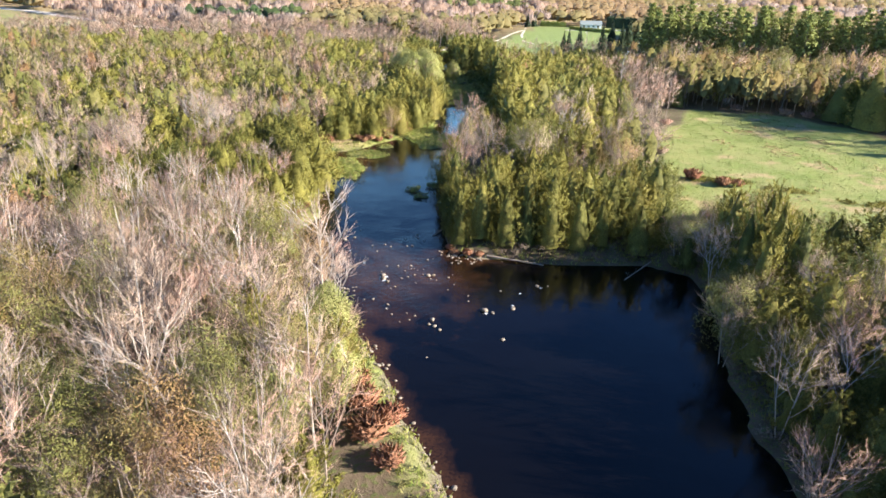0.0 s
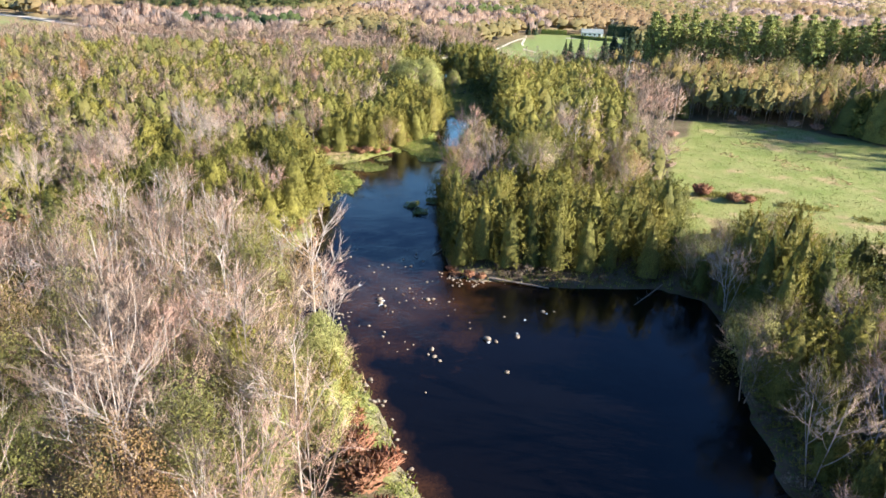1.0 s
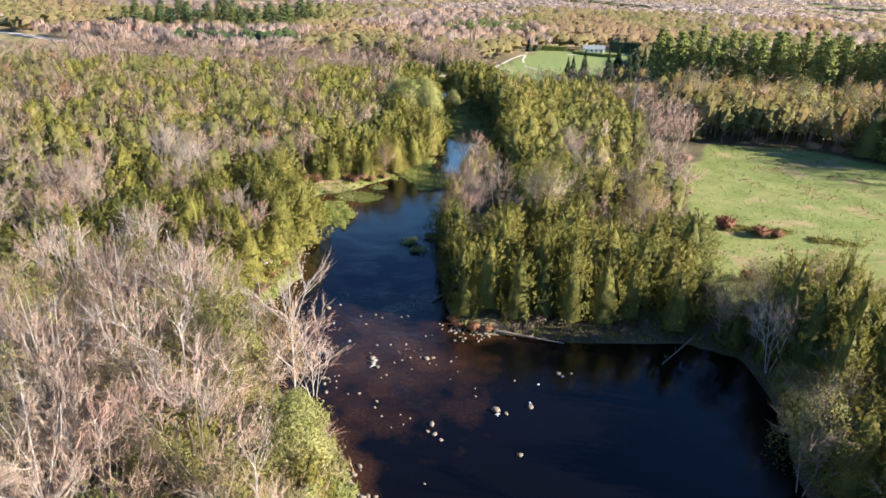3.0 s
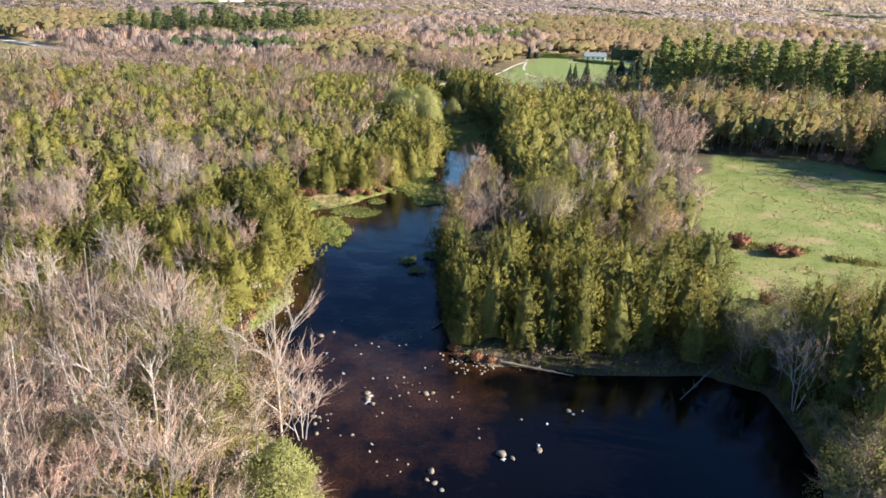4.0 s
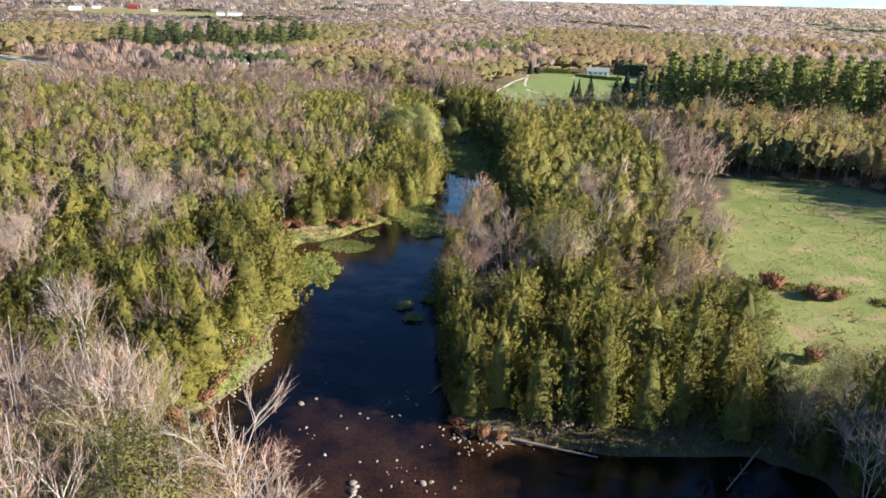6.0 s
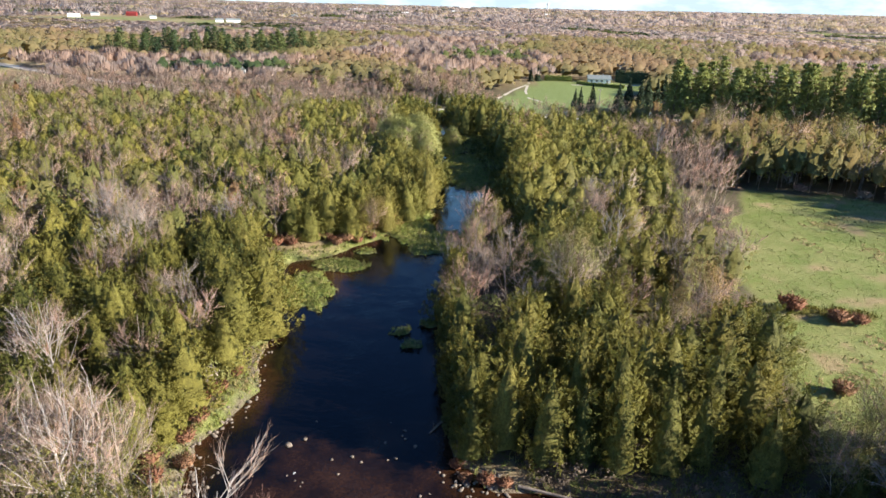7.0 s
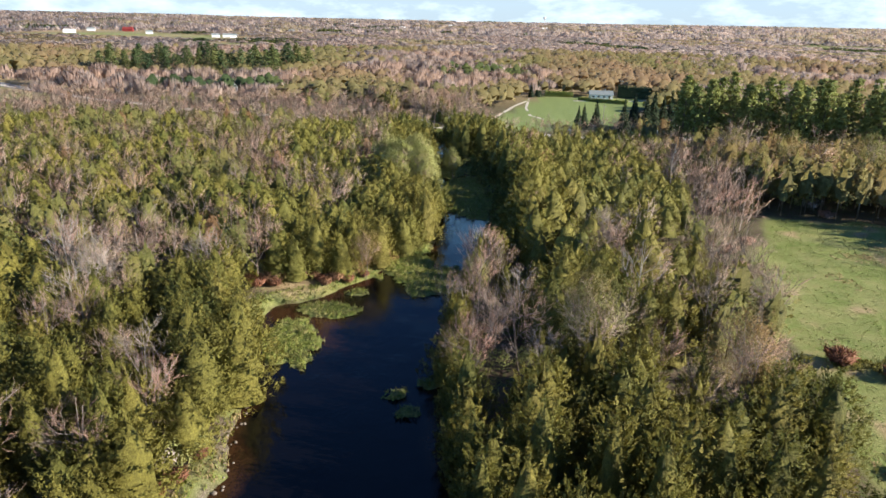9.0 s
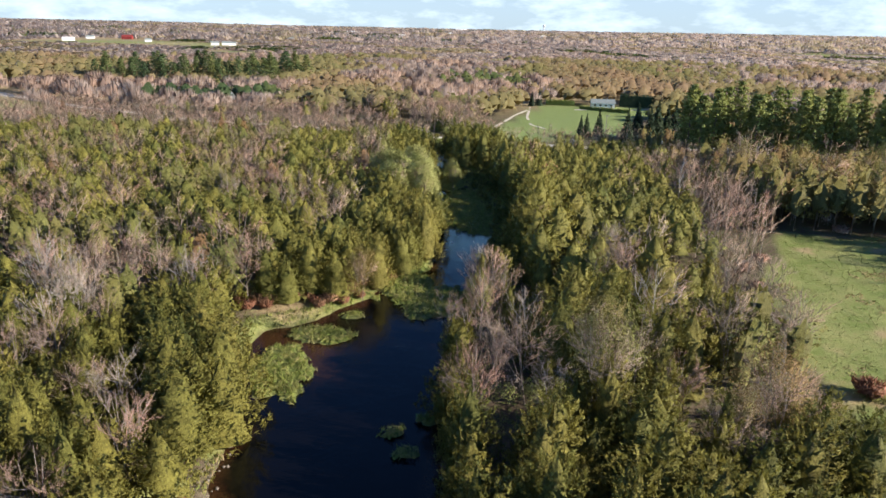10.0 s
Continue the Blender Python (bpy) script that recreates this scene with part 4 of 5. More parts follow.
# ---- country behind ----
def far_wood(name, label, lo, hi, gap, n, wide, tall, size, sides, rings):
    ring = []
    area = 0.5 * (hi * hi - lo * lo) * 1.5
    count = int(area / gap ** 2)
    dist = np.sqrt(rng.uniform(lo * lo, hi * hi, count))
    ang = rng.uniform(-0.78, 0.72, count)
    x, y = dist * np.sin(ang), dist * np.cos(ang)
    use = (y > 432) & (inside(LAWN, x, y) < -4) & (inside(RIVER, x, y) < -3)
    use &= inside([(-420, 560), (-250, 480), (-150, 424), (-20, 378), (60, 352), (60, 344), (-22, 366), (-152, 408), (-252, 464), (-420, 520)], x, y) < -3
    for poly in FAR_FIELDS:
        use &= inside(poly, x, y) < -5
    x, y = x[use], y[use]
    z = ground_height(x, y)
    kind = value_noise(x, y * 0.45, 150, 61) * 0.55 + value_noise(x, y * 0.5, 60, 62) * 0.33 + value_noise(x, y, 20, 63) * 0.12
    hue = value_noise(x, y * 0.5, 70, 64) * 0.7 + value_noise(x, y, 24, 65) * 0.3
    dice = rng.uniform(-0.05, 0.05, len(x)) + kind
    dice = np.where((x < -95) & (x > -300) & (y < 560), np.where((y < 500) & (x > -178) & (y > 466), 0.1, 0.3), dice)
    belt = np.interp(np.hypot(x, y), [420, 700, 1000, 1800], [-0.08, -0.02, 0.08, 0.12])
    groups = [dice < 0.25, (dice >= 0.25) & (dice < 0.47 + belt) | (dice >= 0.74), (dice >= 0.47 + belt) & (dice < 0.74)]
    for key, mask, material, what in zip(("pine", "bare", "budding"), groups, (DARK_PINE, FAR_TWIG_HAZED, FAR_YOUNG), range(3)):
        if not mask.any():
            continue
        s = rng.uniform(0.75, 1.2, mask.sum())
        spots = np.stack([x[mask], y[mask], z[mask], rng.uniform(0, 6.28, mask.sum()), s, s * rng.uniform(0.85, 1.15, mask.sum()), np.clip((hue[mask] - 0.5) * 1.5 + 0.5 + rng.uniform(-0.07, 0.07, mask.sum()), 0.01, 0.99)], 1)
        variants = [[far_brush(170 + i, 76, wide, tall, 0.42) if n and key == "bare" else far_crown(170 + what * 5 + i, n, wide * (0.75 if key == "pine" else 1), tall, size, sides, rings) if n else far_brush(170 + what * 5 + i, 14, wide, tall, size)] for i in range(4)]
        tagged(new("%s_%s" % (name, key), wood_mesh(name, variants, spots, [material])), label, "woods", kind="stuff")


# bare crowns far off are paler than near twigs: haze put into the colour
FAR_TWIG_HAZED = leaf_material("far_bare_crowns_hazed", (0.0, (0.54, 0.38, 0.3)), (0.5, (0.53, 0.4, 0.32)), (1.0, (0.5, 0.4, 0.35)), spread=0.04, through_leaf=0.45, grain=0.25)
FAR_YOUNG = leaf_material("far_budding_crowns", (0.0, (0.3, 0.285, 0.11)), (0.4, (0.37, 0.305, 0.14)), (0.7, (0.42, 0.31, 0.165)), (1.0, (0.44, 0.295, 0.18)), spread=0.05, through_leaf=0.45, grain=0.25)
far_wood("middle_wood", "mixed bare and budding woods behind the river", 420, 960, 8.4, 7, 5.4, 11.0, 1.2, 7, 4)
# distant crowns, bare and budding, paled and greyed further: haze in the base colour
FAR_TWIG_HAZED = leaf_material("distant_bare_crowns_hazed", (0.0, (0.58, 0.44, 0.375)), (0.5, (0.56, 0.45, 0.4)), (1.0, (0.53, 0.455, 0.415)), spread=0.02, through_leaf=0.45, grain=0.1)
FAR_YOUNG = leaf_material("distant_budding_crowns_hazed", (0.0, (0.45, 0.4, 0.23)), (1.0, (0.53, 0.4, 0.28)), spread=0.02, through_leaf=0.45, grain=0.1)
far_wood("distant_wood", "distant bare woods paled to pinkish-grey for haze", 940, 2000, 11.0, 0, 7.0, 5.0, 2.2, 0, 0)
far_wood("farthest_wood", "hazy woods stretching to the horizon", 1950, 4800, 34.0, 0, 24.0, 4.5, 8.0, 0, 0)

# ---- undergrowth, reeds and grass ----
def height_at(x, y):
    return float(ground_height(np.array([float(x)]), np.array([float(y)]))[0])


def tussock(seed, n, spread, tall, width, loose=0.35):
    """A tuft of upright blades."""
    r = np.random.default_rng(seed)
    at = np.stack([r.normal(size=n) * spread, r.normal(size=n) * spread, np.full(n, tall * 0.3)], 1)
    v, f = sprays(r, at, np.concatenate([at[:, :2] * 0.5 / max(spread, 0.01), np.ones((n, 1))], 1), tall, width, loose, unit(at * [1, 1, 0] / max(spread, 0.01) + [0, 0, 0.7]))
    return v, f, unit(v * [0.8, 0.8, 0] + [0, 0, 1.0])


def strew(name, label, category, variants, x, y, material, low=0.7, high=1.3, z=None):
    """One sheet of growth too fine to count."""
    s = rng.uniform(low, high, len(x))
    z = ground_height(x, y) if z is None else z
    spots = np.stack([x, y, z, rng.uniform(0, 6.28, len(x)), s, s * rng.uniform(0.8, 1.2, len(x)), rng.uniform(size=len(x))], 1)
    return tagged(new(name, wood_mesh(name, [[v] for v in variants], spots, [material])), label, category, kind="stuff")


def scatter(x0, x1, y0, y1, count):
    return rng.uniform(x0, x1, count), rng.uniform(y0, y1, count)


# bushes under the bare woods
x, y = scatter(-150, 110, 34, 345, 5200)
d = water_depth(x, y)
use = seen(x, y) & (d < -2.5) & (inside(FIELD, x, y) < -0.5) & (value_noise(x, y, 11, 71) > 0.5) & ((y < 150) | (rng.uniform(size=len(x)) < 0.3))
use &= ~((x > 8) & (y < 140)) & ~((x > 0) & (x < 24) & (y > 190))
use &= ~((y > 158) & (y < 183) & (x < 0) & (d > -10))
bx, by = x[use], y[use]
pick = rng.uniform(size=len(bx))
bush = [tuft(201 + i, 260, 1.5, 2.6, 0.2) for i in range(3)]
strew("green_undergrowth", "low green bushes under the bare trees", "undergrowth", bush, bx[pick < 0.5], by[pick < 0.5], WILLOW, 0.7, 1.5)
strew("brown_undergrowth", "brown leafless brush under the trees", "undergrowth", [tuft(211 + i, 110, 1.4, 2.6, 0.3) for i in range(3)], bx[pick >= 0.5], by[pick >= 0.5], GREY_BARK, 0.7, 1.5)

# brush and sedge on the banks of the bend, added to deepen their shade
x, y = scatter(4, 62, 28, 112, 5200)
d = water_depth(x, y)
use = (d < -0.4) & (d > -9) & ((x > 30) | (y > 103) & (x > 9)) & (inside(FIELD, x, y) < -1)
pick = rng.uniform(size=len(x))
strew("bank_brush", "dark leafless brush added to deepen the shade on the river bank", "undergrowth", [tuft(215 + i, 60, 1.0, 1.7, 0.24) for i in range(3)], x[use & (pick < 0.3)], y[use & (pick < 0.3)], DARK_BARK, 0.5, 1.2)
strew("shaded_sedge", "dull green sedge added to deepen the shade on the river bank", "sedge", [tussock(285 + i, 8, 0.35, 0.7, 0.16) for i in range(3)], x[use & (pick > 0.45)], y[use & (pick > 0.45)], CEDAR)

# reeds on the islets and along the water
x, y = scatter(-33, 16, 130, 310, 30000)
use = (island_height(x, y) > 0.0) & (water_depth(x, y) > 0)
reed = [tussock(221 + i, 7, 0.22, 0.75, 0.16) for i in range(3)]
strew("reed_bed", "green and yellowed reeds on low islets in the river", "reeds", reed, x[use], y[use], REED)
x, y = scatter(-45, 45, 34, 240, 36000)
d = water_depth(x, y)
use = (d < -0.1) & (d > -4.2) & ((x < -2) | (x < 8) & (y < 95) | (rng.uniform(size=len(x)) < 0.2) & (y > 103))
strew("bank_grass", "tall green and straw-coloured grass along the banks", "grass", [tussock(231 + i, 6, 0.25, 0.6, 0.14) for i in range(3)], x[use], y[use], REED)
use = (d < -0.3) & (d > -6) & ((value_noise(x, y, 5, 73) > 0.6) | (y > 88) & (y < 120) & (d < -1.5) & (value_noise(x, y, 3, 74) > 0.3)) & (x < 0) & (y > 50)
strew("dead_bank_grass", "dry straw and brown fern along the banks", "grass", [tussock(241 + i, 6, 0.3, 0.6, 0.15) for i in range(3)], x[use], y[use], STRAW)

# dark sedge and low bushes on the marshy side of the upper river
x, y = scatter(-6, 20, 200, 362, 9000)
d = water_depth(x, y)
use = (d < 0.4) & (d > -12) & (x > np.interp(y, [200, 300, 362], [8, 3, -6]))
strew("marsh_sedge", "dark green sedge on the shaded marsh beside the river", "sedge", [tussock(281 + i, 7, 0.35, 0.9, 0.22) for i in range(3)], x[use], y[use], REED)
use &= rng.uniform(size=len(x)) < 0.05
strew("marsh_bushes", "low dark bushes on the shaded marsh", "undergrowth", [tuft(291 + i, 60, 1.1, 2.2, 0.5) for i in range(3)], x[use], y[use], CEDAR)

# meadow tussocks
x, y = scatter(48, 165, 104, 232, 16000)
f = inside(FIELD, x, y)
use = (f > 0.5) & (rng.uniform(size=len(x)) < 0.15 + 0.6 * value_noise(x, y, 13, 76)) & seen(x, y)
strew("meadow_tussocks", "rough green grass tussocks across the meadow", "grass", [tussock(251 + i, 5, 0.5, 0.15, 0.3, 0.9) for i in range(3)], x[use], y[use], MEADOW)
use = (f > 0.5) & (value_noise(x, y, 6, 77) > 0.8) & seen(x, y)
strew("meadow_straw", "pale dead grass in patches on the meadow", "grass", [tussock(261 + i, 5, 0.3, 0.34, 0.2, 0.7) for i in range(3)], x[use], y[use], STRAW)
# the wet ditch that winds through the meadow
t = rng.uniform(0, 1, 900)
x = np.interp(t, [0, 0.25, 0.5, 0.75, 1], [58, 64, 72, 82, 98]) + rng.normal(size=len(t)) * 0.7
y = np.interp(t, [0, 0.25, 0.5, 0.75, 1], [149, 150, 146, 139, 133]) + 1.3 * np.sin(t * 21) + 0.7 * np.sin(t * 47) + rng.normal(size=len(t)) * 0.6
x, y = (a[value_noise(t * 40, t * 0, 1.0, 79) > 0.4] for a in (x, y))
strew("ditch_sedge", "dark lush sedge along a wet ditch in the meadow", "sedge", [tussock(271 + i, 7, 0.3, 0.7, 0.16) for i in range(3)], x, y, CEDAR)


def shrub(x, y, size, kind):
    """A low bush of many thin stems."""
    material, word = {"red": (RUST, "rust-red leafless dogwood bush by the water"), "orange": (YOUNG, "low bush in orange-yellow bud"), "grey": (TWIG, "grey leafless bush of thin stems")}[kind]
    key = "shrub_" + kind
    if key not in KINDS:
        r = np.random.default_rng(len(KINDS))
        n = 420
        a, up = r.uniform(0, 6.28, n), r.uniform(0.25, 1.0, n)
        out = np.sqrt(r.uniform(0, 1, n)) * (0.45 + 0.6 * up)
        at = np.stack([np.cos(a) * out, np.sin(a) * out, up * 1.3 * (1 - 0.35 * out)], 1)
        stems = pile([tube((0, 0, -0.1), (math.cos(i) * 0.6, math.sin(i) * 0.6, 1.1), 0.03, 0.012, 3) for i in range(9)])
        tops = sprays(r, at, at * [1, 1, 0.6] + [0, 0, 0.4], 0.42, {"red": 0.13, "grey": 0.06, "orange": 0.16}[kind], 0.4)
        KINDS[key] = ("shrub", word, "shrub", "shrubs", lambda: [("stem", stems, DARK_BARK), ("crown", (*tops, soft(tops, 0.3)), material)])
    return set_tree(key, upright(x, y, height_at(x, y), x * 3 + y, size, size * 0.85))


for x, y, s in [(-32, 178.5, 1.5), (-34, 176, 1.3), (-29.5, 180, 1.4), (-20.5, 181, 1.3), (-19, 183.5, 1.2), (2.5, 107.6, 0.7), (4.6, 106.8, 0.8), (6.6, 106.3, 0.7), (1.6, 109.6, 0.7), (-13, 194.5, 1.6), (-31, 177, 1.2), (-33, 180.5, 1.5), (-30.5, 182, 1.3), (-22, 178.5, 1.0), (-17.5, 186, 1.4), (-16, 189, 1.5), (-12.5, 197, 1.5), (-14.5, 193.5, 1.2), (-11, 198, 1.6), (-15, 191.5, 1.4), (-9, 201, 1.2), (-7, 57, 1.9),
                (-5.2, 60, 1.6), (-8.5, 62, 1.8), (-4.6, 53, 1.4), (-9.5, 66.5, 1.4), (58, 150.5, 1.8), (63.5, 146, 1.5), (66.5, 145.4, 1.2), (52, 124, 1.3)]:
    shrub(x, y, s * 1.35, "red")
for x, y, s in [(-29, 116, 1.5), (-29.5, 112.5, 1.5), (-28.5, 122, 1.4), (-30, 119, 1.6), (-27.5, 126, 1.2), (-28, 108.5, 1.3), (-30, 105, 1.4), (-27.5, 96, 1.3), (-25, 92.5, 1.3), (-29, 100, 1.4), (-36, 179.5, 1.6), (-27, 181, 1.4), (-24.5, 181.5, 1.3), (-23, 180, 1.2), (-18.2, 181.5, 1.3), (-15.5, 184.5, 1.2), (-10.5, 194.5, 1.4), (40, 103, 1.9), (44, 108, 1.6), (47, 112, 1.8), (-31.5, 108, 1.6)]:
    shrub(x, y, s, "orange" if x > 0 else "red")
for x, y, s in [(2.6, 172, 1.3), (4, 163, 1.5), (2.2, 157, 1.2), (62, 200, 2.0), (68, 206, 2.0), (60, 190, 1.8), (57, 172, 1.8), (112, 222, 2.4), (118, 219, 2.2), (126, 214, 2.4), (98, 228, 2.2)]:
    shrub(x, y, s, "grey")


# ---- the river's stones, logs and white water ----
def stone_mesh(seed):
    """A worn boulder with a few flat breaks."""
    bm = bmesh.new()
    bmesh.ops.create_icosphere(bm, subdivisions=2, radius=1.0)
    r = np.random.default_rng(seed)
    cuts = unit(r.normal(size=(7, 3)))
    for v in bm.verts:
        p = np.array(v.co)
        for c in cuts:
            over = p @ c - 0.72
            if over > 0:
                p = p - c * over * 0.85
        v.co = p * [1.0, 0.78, 0.55] * (1 + 0.06 * r.normal())
    me = bpy.data.meshes.new("rock")
    bm.to_mesh(me)
    bm.free()
    me.materials.append(ROCK)
    me.polygons.foreach_set("use_smooth", np.full(len(me.polygons), True))
    return me


STONES = [stone_mesh(300 + i) for i in range(6)]


def rock(x, y, size, z=0.0):
    ob = new("rock", STONES[int(x * 7 + y * 3) % 6])
    ob.matrix_basis = Matrix.LocRotScale((x, y, z + size * 0.12), Euler((0.2 * math.sin(x), 0.2 * math.cos(y), x * 5)), (size, size, size))
    return tagged(ob, "pale worn boulder lying in the shallow river", "rock", "river rocks")


for x, y, s in [(6.7, 87.2, 0.75), (7.9, 86.6, 0.4), (-0.9, 84.2, 0.5), (-0.6, 82.4, 0.4), (0.2, 81.4, 0.35), (-1.4, 82.9, 0.3), (8.8, 79.1, 0.4), (-9.1, 97.2, 0.6), (-9.3, 98.4, 0.55), (-8.4, 96.2, 0.4),
                (-2, 98.6, 0.5), (-1.1, 98.8, 0.4), (15.5, 95.6, 0.45), (11, 88, 0.5), (-17.6, 112.8, 0.5), (-16, 114, 0.35)]:
    rock(x, y, s)
n = 0
while n < 75:
    x, y = rng.normal(-9, 9), rng.normal(101, 8)
    d = float(water_depth(np.array([x]), np.array([y]))[0])
    if d > 0.4 and value_noise(np.array([x]), np.array([y]), 4, 81)[0] > 0.45:
        rock(x, y, float(rng.uniform(0.1, 0.28)))
        n += 1
n = 0
while n < 210:
    x, y = rng.uniform(-31, 9), rng.uniform(40, 140)
    d = float(water_depth(np.array([x]), np.array([y]))[0])
    spit = math.hypot((x - 4) / 4.5, (y - 106) / 2.6) < 1
    if (abs(d) < 1.1 and (x < -2 or y < 60) and rng.uniform() < (1.0 if 90 < y < 112 else 0.45)) or (spit and abs(d) < 2.2):
        rock(x, y, float(rng.uniform(0.14, 0.4)), max(0.0, height_at(x, y)))
        n += 1

for cx, cy, wide in [(-26.5, 106, 2.2), (-24, 97, 2.4), (-14.5, 93.5, 1.6), (-25.5, 101, 2.0), (3.5, 106.5, 2.4), (-26, 117, 1.6)]:
    for _ in range(16):
        x, y = rng.normal(cx, wide * 0.6), rng.normal(cy, wide * 0.8)
        rock(x, y, float(rng.uniform(0.12, 0.34)), max(0.0, height_at(x, y)))

foam = []
for x, y, s in [(-9.1, 96.6, 1.0), (-8.8, 98.0, 0.8), (6.9, 86.4, 0.9), (16, 95, 0.6), (12.5, 93, 0.5), (-13, 103, 0.6), (-16, 108, 0.5), (3.5, 226, 1.6), (7, 240, 1.6), (0.5, 214, 1.2), (2, 220, 1.4), (11, 89, 0.6)]:
    r = np.random.default_rng(int(abs(x * 10 + y)))
    a = np.arange(14) * 2 * math.pi / 14
    rad = s * 0.6 * r.uniform(0.2, 1.0, 14)
    rim = np.stack([x + rad * np.cos(a) * 0.8, y + rad * np.sin(a), np.full(14, 0.012)], 1)
    v = np.concatenate([rim, [[x, y, 0.09]]])
    i = np.arange(14)
    foam.append((v, np.stack([i, (i + 1) % 14, np.full(14, 14)], 1)))
v, f = pile(foam)
tagged(new("white_water", mesh_of("white_water", v, f, [FOAM], smooth=True)), "white water breaking over stones in the riffle", "foam", kind="stuff")


def log(points, r0, label):
    """A fallen trunk lying along the given places."""
    ob = thing("fallen_log", label, "log", "fallen logs", points[0])
    o = np.array(points[0])
    pts = [np.array(p) - o for p in points]
    body = pile([tube(a, b, r0 * (1 - 0.25 * i), r0 * (0.75 - 0.25 * i), 8) for i, (a, b) in enumerate(zip(pts, pts[1:]))])
    part("trunk", body, WET, ob)
    end = pts[-1]
    for i in range(4):
        part("branch", tube(end * (0.55 + 0.1 * i), end * (0.55 + 0.1 * i) + [0.9 * math.sin(i * 2), 0.6 * math.cos(i * 2), 0.7], r0 * 0.3, 0.015, 4), WET, ob)


log([(8, 106, 0.5), (12.5, 104.6, 0.4), (17.5, 103.4, 0.12)], 0.2, "grey fallen trunk lying along the shaded bank")
log([(2.5, 121, 0.7), (0.4, 118.5, 0.35), (-1.6, 115.5, 0.05)], 0.18, "bleached fallen tree reaching into the river")
log([(36, 104.6, 0.7), (33, 101.5, 0.35), (30, 98.5, 0.0)], 0.12, "pale fallen trunk sloping into dark water")


# ---- the pale snag among the budding trees ----
snag = thing("dead_tree", "pale broken dead trunk with bare stubs above the woods", "tree", "", (61.3, 241, height_at(61.3, 241)))
r = np.random.default_rng(5)
spine = [np.array([0, 0, -0.3]), np.array([0.2, 0, 6]), np.array([-0.1, 0.1, 11]), np.array([0.5, 0, 16.5])]
part("trunk", pile([tube(a, b, 0.26 - 0.06 * i, 0.2 - 0.06 * i, 7) for i, (a, b) in enumerate(zip(spine, spine[1:]))]), BARK, snag)
for a, b in [((0, 0, 10), (1.6, 0.2, 13.2)), ((0.1, 0, 12.5), (-1.2, 0.3, 14.6)), ((0.2, 0, 14), (1.3, -0.2, 15.6)), ((0.1, 0, 8), (1.1, 0.5, 9.2))]:
    part("limb", tube(a, b, 0.1, 0.03, 5), BARK, snag)


# ---- road, bridge, house and farmsteads ----
def box(cx, cy, cz, sx, sy, sz):
    """A block about a centre."""
    c = np.array([[x, y, z] for z in (-0.5, 0.5) for y in (-0.5, 0.5) for x in (-0.5, 0.5)]) * [sx, sy, sz] + [cx, cy, cz]
    f = np.array([[0, 2, 3], [0, 3, 1], [4, 5, 7], [4, 7, 6], [0, 1, 5], [0, 5, 4], [2, 6, 7], [2, 7, 3], [0, 4, 6], [0, 6, 2], [1, 3, 7], [1, 7, 5]])
    return c, f


def strip(name, label, category, points, width, lift, material):
    """A ribbon of road or path that follows the ground."""
    p = np.array(points, float)
    s = np.linspace(0, len(p) - 1, 12 * (len(p) - 1) + 1)
    x, y = np.interp(s, np.arange(len(p)), p[:, 0]), np.interp(s, np.arange(len(p)), p[:, 1])
    t = unit(np.stack([np.gradient(x), np.gradient(y)], 1))
    left = np.stack([x - t[:, 1] * width / 2, y + t[:, 0] * width / 2], 1)
    right = np.stack([x + t[:, 1] * width / 2, y - t[:, 0] * width / 2], 1)
    rim = np.concatenate([left, right])
    z = np.tile(np.maximum(ground_height(left[:, 0], left[:, 1]), ground_height(right[:, 0], right[:, 1])), 2) + lift
    n = len(x)
    i = np.arange(n - 1)
    v = np.concatenate([np.column_stack([rim, z]), np.column_stack([rim, z - 0.6])])
    f = np.concatenate([np.stack([i, i + n, i + n + 1, i + 1], 1), np.stack([i, i + 1, i + 1 + 2 * n, i + 2 * n], 1), np.stack([i + n, i + 3 * n, i + 3 * n + 1, i + n + 1], 1)])
    return tagged(new(name, mesh_of(name, v, f, [material])), label, category, kind="structure")


strip("road", "pale gravel country road between woods", "road", [(-420, 592), (-324, 543), (-277, 506), (-236, 478)], 8.0, 0.5, GRAVEL)
strip("road", "pale gravel country road between woods", "road", [(-236, 478), (-200, 452), (-120, 410), (-60, 390), (-27, 377)], 6.0, 0.06, GRAVEL)
strip("road", "pale gravel country road between woods", "road", [(-8.5, 368), (20, 356), (60, 348), (110, 350), (170, 365)], 6.0, 0.08, GRAVEL)
strip("path", "worn pale path along the lawn's edge", "path", [(11, 352), (24, 399), (40, 451), (56, 492)], 1.6, 0.06, GRAVEL)
strip("path", "worn pale path curving over the lawn", "path", [(54, 492), (46.5, 445), (45, 415), (50, 400)], 1.4, 0.06, GRAVEL)
strip("path", "pale drive beside the house", "path", [(150, 505), (130, 494), (108, 486), (80, 484)], 2.6, 0.06, GRAVEL)

bridge = thing("bridge", "low pale concrete road bridge with steel rails", "bridge", "", (-17.5, 372.5, 2.6))
turn = math.atan2(-7, 14)
bridge.rotation_euler = (0, 0, turn)
part("deck", box(0, 0, 0, 22, 8, 0.7), CONCRETE, bridge)
